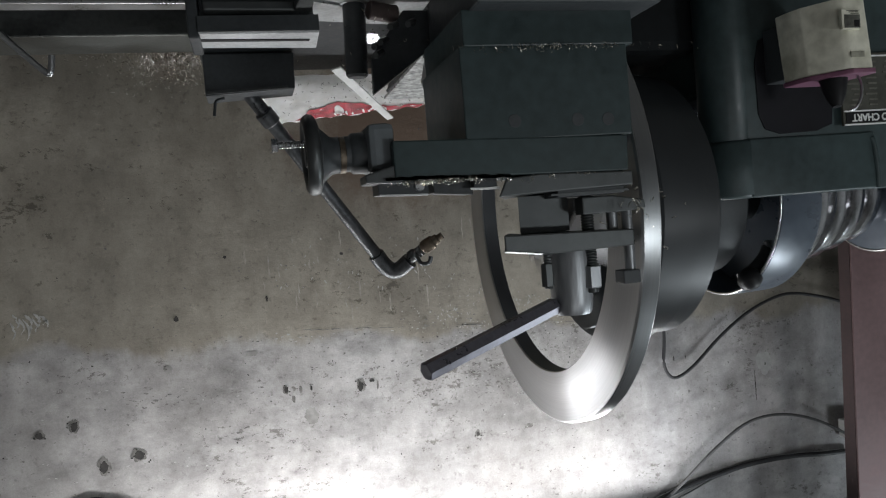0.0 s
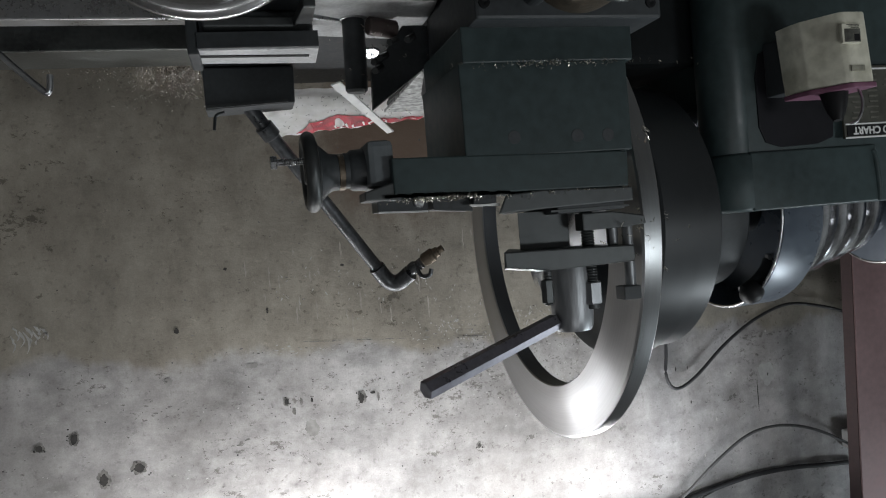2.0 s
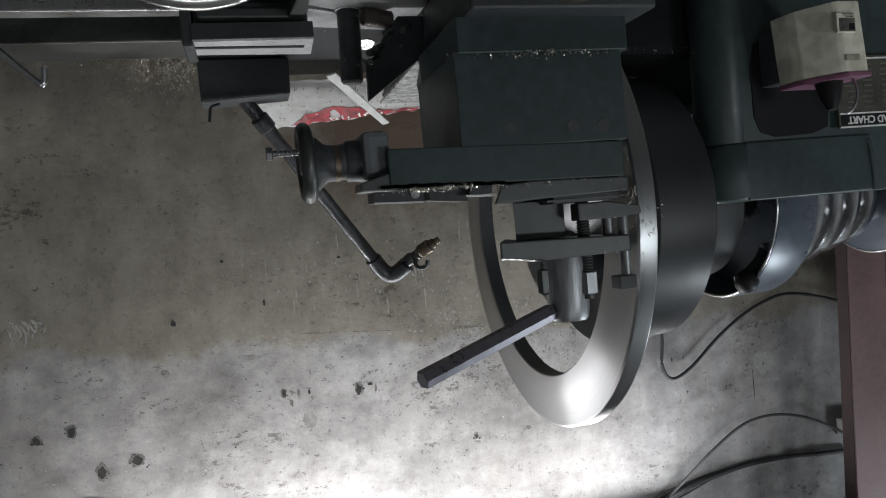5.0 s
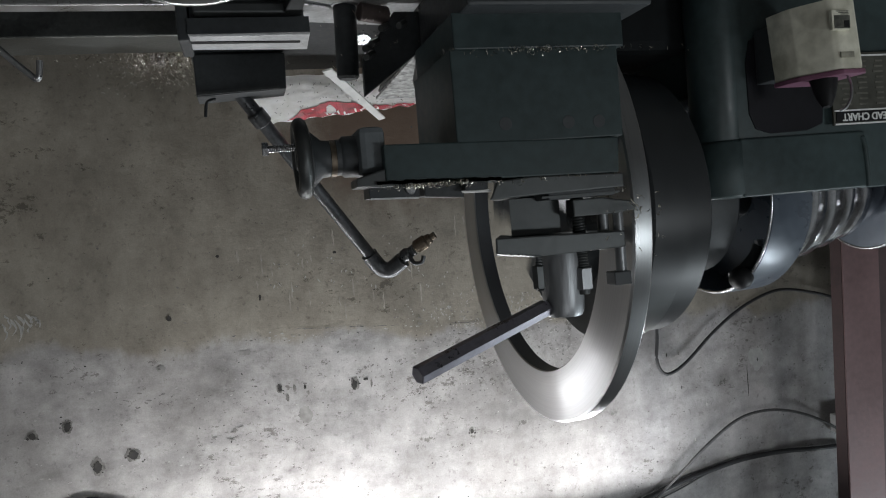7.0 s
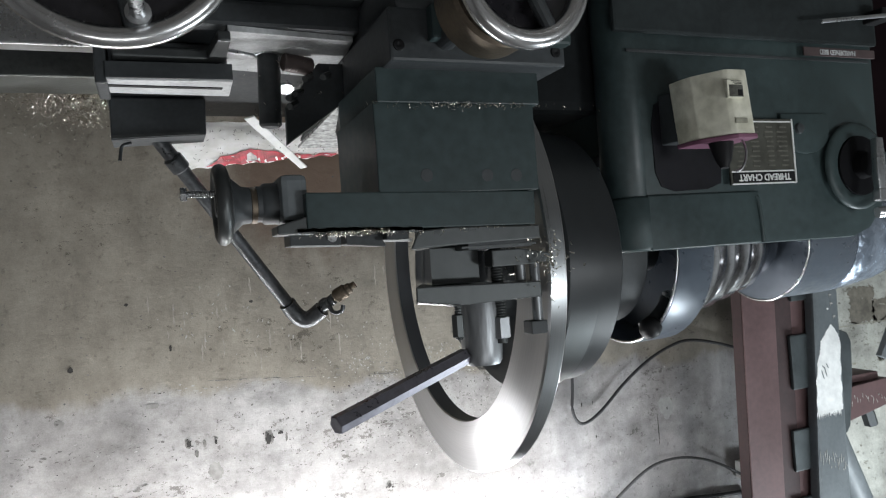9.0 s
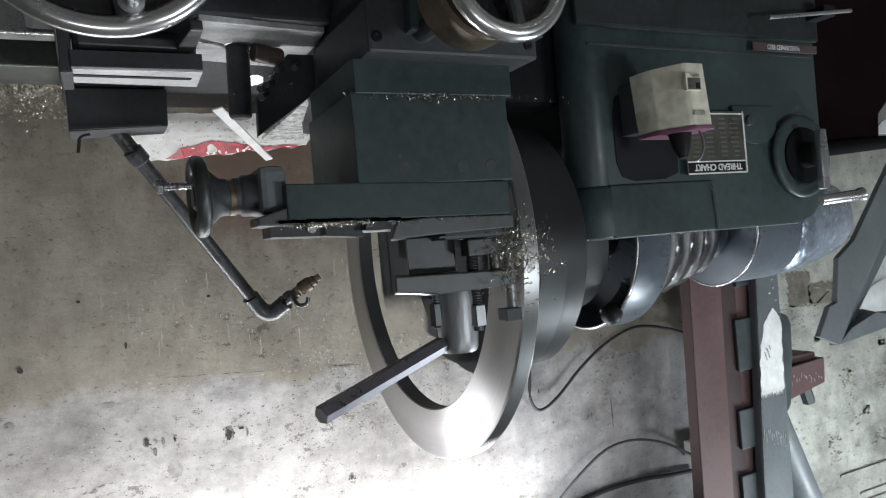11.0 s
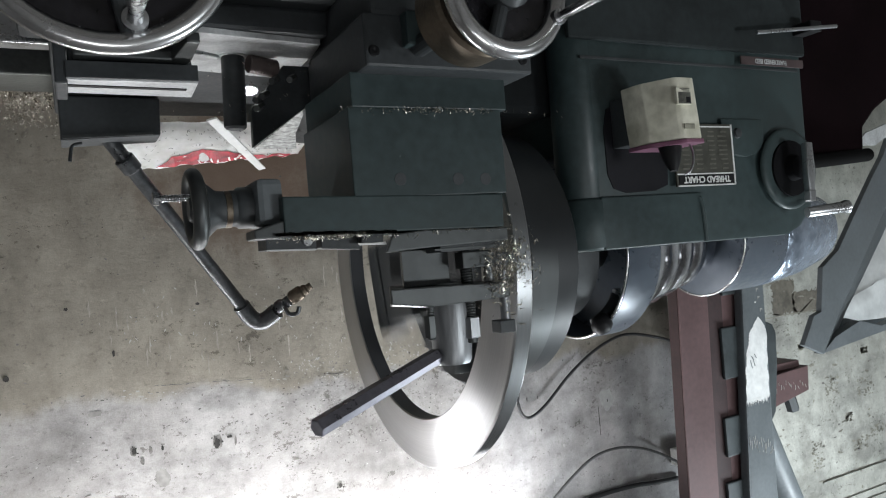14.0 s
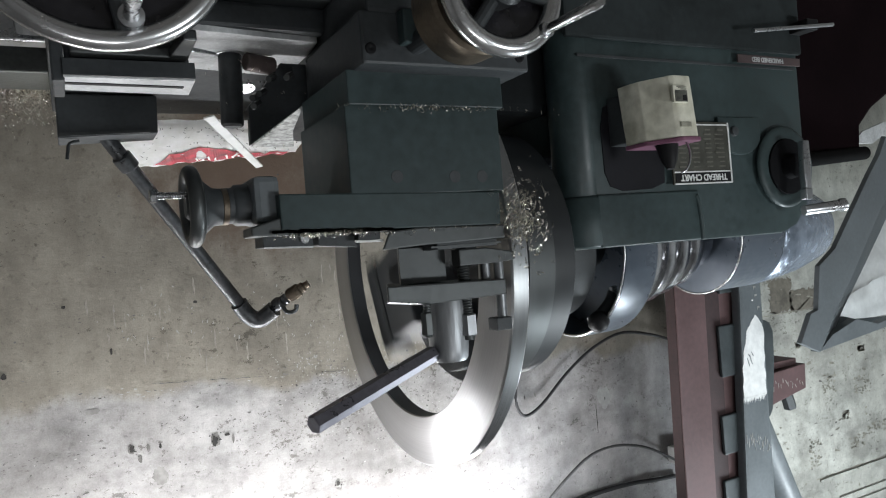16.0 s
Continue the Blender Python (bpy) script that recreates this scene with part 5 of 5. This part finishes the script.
wpart("rod", rod((-1.274, 1.05, 0.758), (-1.552, 1.05, 0.724), 0.0045, 12), STEEL, me_, "thin steel rod", 40)
wpart("rod_holder", box(-1.5, -1.46, 1.05, 1.1, 0.715, 0.74, 0.004), BLACK, me_)
wpart("roller", rod((-1.52, 1.18, 1.03), (-1.88, 1.2, 1.006), 0.018, 20), mat("matt_black_rubber", (0.008, 0.008, 0.008), 0.9, var=0.3, spec=0.05), me_, "", 40)

# cables on the wall
for pts, r, name in (
    ([(-2.05, 2.11, 1.615), (-2.0, 2.11, 1.598), (-1.915, 2.11, 1.571), (-1.8, 2.11, 1.546), (-1.715, 2.11, 1.55), (-1.603, 2.11, 1.589), (-1.49, 2.11, 1.656), (-1.382, 2.11, 1.741), (-1.318, 2.11, 1.774), (-1.283, 2.11, 1.767), (-1.264, 2.11, 1.72), (-1.275, 2.115, 1.62), (-1.27, 2.125, 1.4)], 0.0055, "black cable looped against the concrete wall"),
    ([(-1.99, 2.08, 2.085), (-1.868, 2.08, 2.012), (-1.756, 2.08, 1.966), (-1.645, 2.08, 1.947), (-1.535, 2.08, 1.962), (-1.412, 2.08, 2.028), (-1.303, 2.085, 2.11), (-1.21, 2.1, 2.185)], 0.005, "thin grey cable looped against the concrete wall"),
    ([(-1.995, 2.12, 2.14), (-1.87, 2.118, 2.13), (-1.743, 2.118, 2.1176), (-1.578, 2.118, 2.1164), (-1.445, 2.12, 2.133), (-1.294, 2.12, 2.157), (-1.1, 2.12, 2.21)], 0.0085, "thick black cable sagging along the concrete wall"),
    ([(-1.52, 2.128, 2.128), (-1.43, 2.129, 2.148), (-1.32, 2.129, 2.182), (-1.2, 2.129, 2.21)], 0.0025, "thin dark cable beside the thick one on the wall"),
):
    tagged(smooth(part("cable", tube(pts, r, 8, fine=6), GREYWIRE if r < 0.0055 else RUBBER), 60), name, "cable", "wall cables")
tagged(smooth(part("cable", tube([(0.72, 2.128, 2.3), (0.64, 2.128, 1.95), (0.54, 2.128, 1.875), (0.46, 2.128, 1.872), (0.36, 2.128, 1.95), (0.3, 2.128, 2.3)], 0.0045, 8, fine=6), RUBBER), 60), "black cable loop hanging on the concrete wall", "cable", "wall cables")
sk = tagged(part("socket_box", box(-2.04, -1.965, 2.09, 2.133, 2.02, 2.085, 0.006), WHITE), "small white cable socket on the wall", "socket")
part("socket_screw", spun([(0, 0), (0, 0.006), (0.003, 0.005), (0.003, 0)], (-2.0, 2.09, 2.05), (0, -1, 0), 12), BLACK, sk)

# a bent wire rod over the bed
tagged(smooth(part("wire_hook", tube([(0.62, 1.3, 0.803), (0.5, 1.05, 0.8), (0.34, 0.92, 0.86), (0.259, 0.9, 0.951), (0.222, 0.9, 0.99), (0.213, 0.9, 0.995), (0.21, 0.9, 0.976)], 0.0035, 8), STEEL), 60), "bent bright wire hook over the bed", "wire hook")


# ---- swarf ----
def swarf(name, label, n, at, spread, size, seed, kind="stuff"):
    """Curled steel chips, each a short bent ribbon."""
    r = random.Random(seed)
    verts, faces = [], []
    for _ in range(n):
        c = Vector((r.gauss(0, spread[0]), r.gauss(0, spread[1]), abs(r.gauss(0, spread[2])) if spread[2] > 0 else r.gauss(0, -spread[2])))
        q = Euler((r.uniform(0, 6.3), r.uniform(0, 6.3), r.uniform(0, 6.3))).to_matrix()
        R, w = size * r.uniform(0.4, 1.2), size * r.uniform(0.15, 0.4)
        arc = r.uniform(1.5, 5)
        k = len(verts)
        steps = 6
        for i in range(steps + 1):
            a = arc * i / steps
            for s in (-0.5, 0.5):
                verts.append(c + q @ Vector((R * math.cos(a), R * math.sin(a), s * w + R * 0.25 * a / 3)))
        faces += [(k + 2 * i, k + 2 * i + 1, k + 2 * i + 3, k + 2 * i + 2) for i in range(steps)]
    me = bpy.data.meshes.new(name)
    me.from_pydata(verts, [], faces)
    me.materials.append(CHIP)
    ob = new(name, me)
    ob.location = at
    return tagged(ob, label, "swarf", kind=kind)


swarf("swarf_heap", "heap of curled bright steel chips behind the bed", 2000, (0.13, 1.63, 0.775), (0.05, 0.014, 0.038), 0.0032, 3)
swarf("swarf_heap", "scattered bright steel chips behind the bed", 200, (0.24, 1.62, 0.765), (0.08, 0.008, 0.035), 0.004, 8)
swarf("ledge_chips", "fine chips along the compound slide top edge", 300, (-0.225, 0.899, 1.142), (0.028, 0.005, 0.002), 0.003, 12)
swarf("ledge_chips", "fine chips along the compound slide top edge", 100, (-0.37, 0.9, 1.146), (0.05, 0.006, 0.002), 0.003, 13)
swarf("ledge_chips", "fine chips scattered on the cross slide ledge", 150, (-0.39, 0.893, 0.976), (0.065, 0.005, 0.003), 0.0034, 14)
swarf("plate_chips", "fine chips on the aluminium plates behind the bed", 120, (-0.22, 1.13, 0.86), (0.04, 0.01, 0.05), 0.003, 15)
chips_a = swarf("flying_swarf", "few loose bright chips tumbling at the tool", 26, (-0.5, 0.9, 1.19), (0.026, 0.01, -0.026), 0.004, 21)
chips_b = swarf("flying_swarf", "loose cluster of bright chips coming off the tool", 75, (-0.5, 0.9, 1.19), (0.017, 0.012, -0.02), 0.0042, 22)
chips_c = swarf("flying_swarf", "nest of bright curled chips building up at the tool", 330, (-0.5, 0.9, 1.19), (0.022, 0.013, -0.029), 0.005, 23)
curl = swarf("flying_swarf", "single long bright curls thrown off the ring", 4, (-0.5, 0.9, 1.19), (0.012, 0.005, -0.012), 0.008, 31)


# ---- what moves ----
def motions():
    T = 1.015
    rows = []
    n_ = 5
    k = 0
    while True:
        t = k * T / n_
        ang = -360 * (t - 2.35) / T
        rows.append((min(t, 16.4), pose(CX, YA, ZA, ang, 0, 0)))
        if t > 16.05:
            break
        k += 1
    walk(chuck, rows)
    # the cross feed turns its wheel slowly
    walk(small, [(t, pose(-0.357, 0.65, 0.901, 0, a, 0)) for t, a in ((0.0, -140.0), (4.0, -103.0), (8.0, -66.0), (12.0, -29.0), (14.0, -11.0), (16.0, 8.0))])
    r = random.Random(9)
    # where the chips gather; each lot waits behind the slide, hidden from the camera
    ts = (0.0, 7.0, 8.0, 9.0, 12.0, 13.0, 14.0, 14.6, 15.0, 15.5, 16.0)
    xs = (-0.503, -0.512, -0.52, -0.51, -0.502, -0.497, -0.494, -0.515, -0.535, -0.515, -0.526)
    zs = (1.205, 1.207, 1.198, 1.195, 1.212, 1.209, 1.206, 1.185, 1.167, 1.158, 1.135)

    def lot(thing_, start, end, shake, turn):
        rows = []
        for i in range(81):
            t = i * 0.2
            k = float(np.interp(t, (start, end), (0.0, 1.0)))
            x, z = float(np.interp(t, ts, xs)), float(np.interp(t, ts, zs))
            x, y, z = -0.455 + (x + 0.455) * k, 1.09 - 0.19 * k, 1.09 + (z - 1.09) * k
            rows.append((t, pose(x + r.uniform(-shake, shake), y + r.uniform(-0.003, 0.003), z + r.uniform(-shake, shake), r.uniform(-turn, turn), r.uniform(-turn, turn), r.uniform(-turn, turn))))
        walk(thing_, rows)

    lot(chips_a, -1.0, -0.5, 0.007, 40)
    lot(chips_b, 5.2, 7.6, 0.004, 25)
    lot(chips_c, 8.4, 9.6, 0.004, 20)
    # long curls leave the edge of the ring and fall back
    rows = []
    for t, x, z in ((0.0, -0.5, 1.2), (0.8, -0.53, 1.16), (1.0, -0.56, 1.12), (1.3, -0.53, 1.16), (1.8, -0.51, 1.12), (2.0, -0.525, 1.08), (2.4, -0.5, 1.12), (2.8, -0.49, 1.09), (3.0, -0.475, 1.07), (3.4, -0.46, 1.1), (4.0, -0.45, 1.1), (4.4, -0.48, 1.16), (7.0, -0.51, 1.2), (9.0, -0.51, 1.2), (12.0, -0.5, 1.21), (16.0, -0.525, 1.14)):
        rows.append((t, pose(x, 0.885, z, r.uniform(-40, 40), r.uniform(-40, 40), r.uniform(-40, 40))))
    walk(curl, rows)


motions()
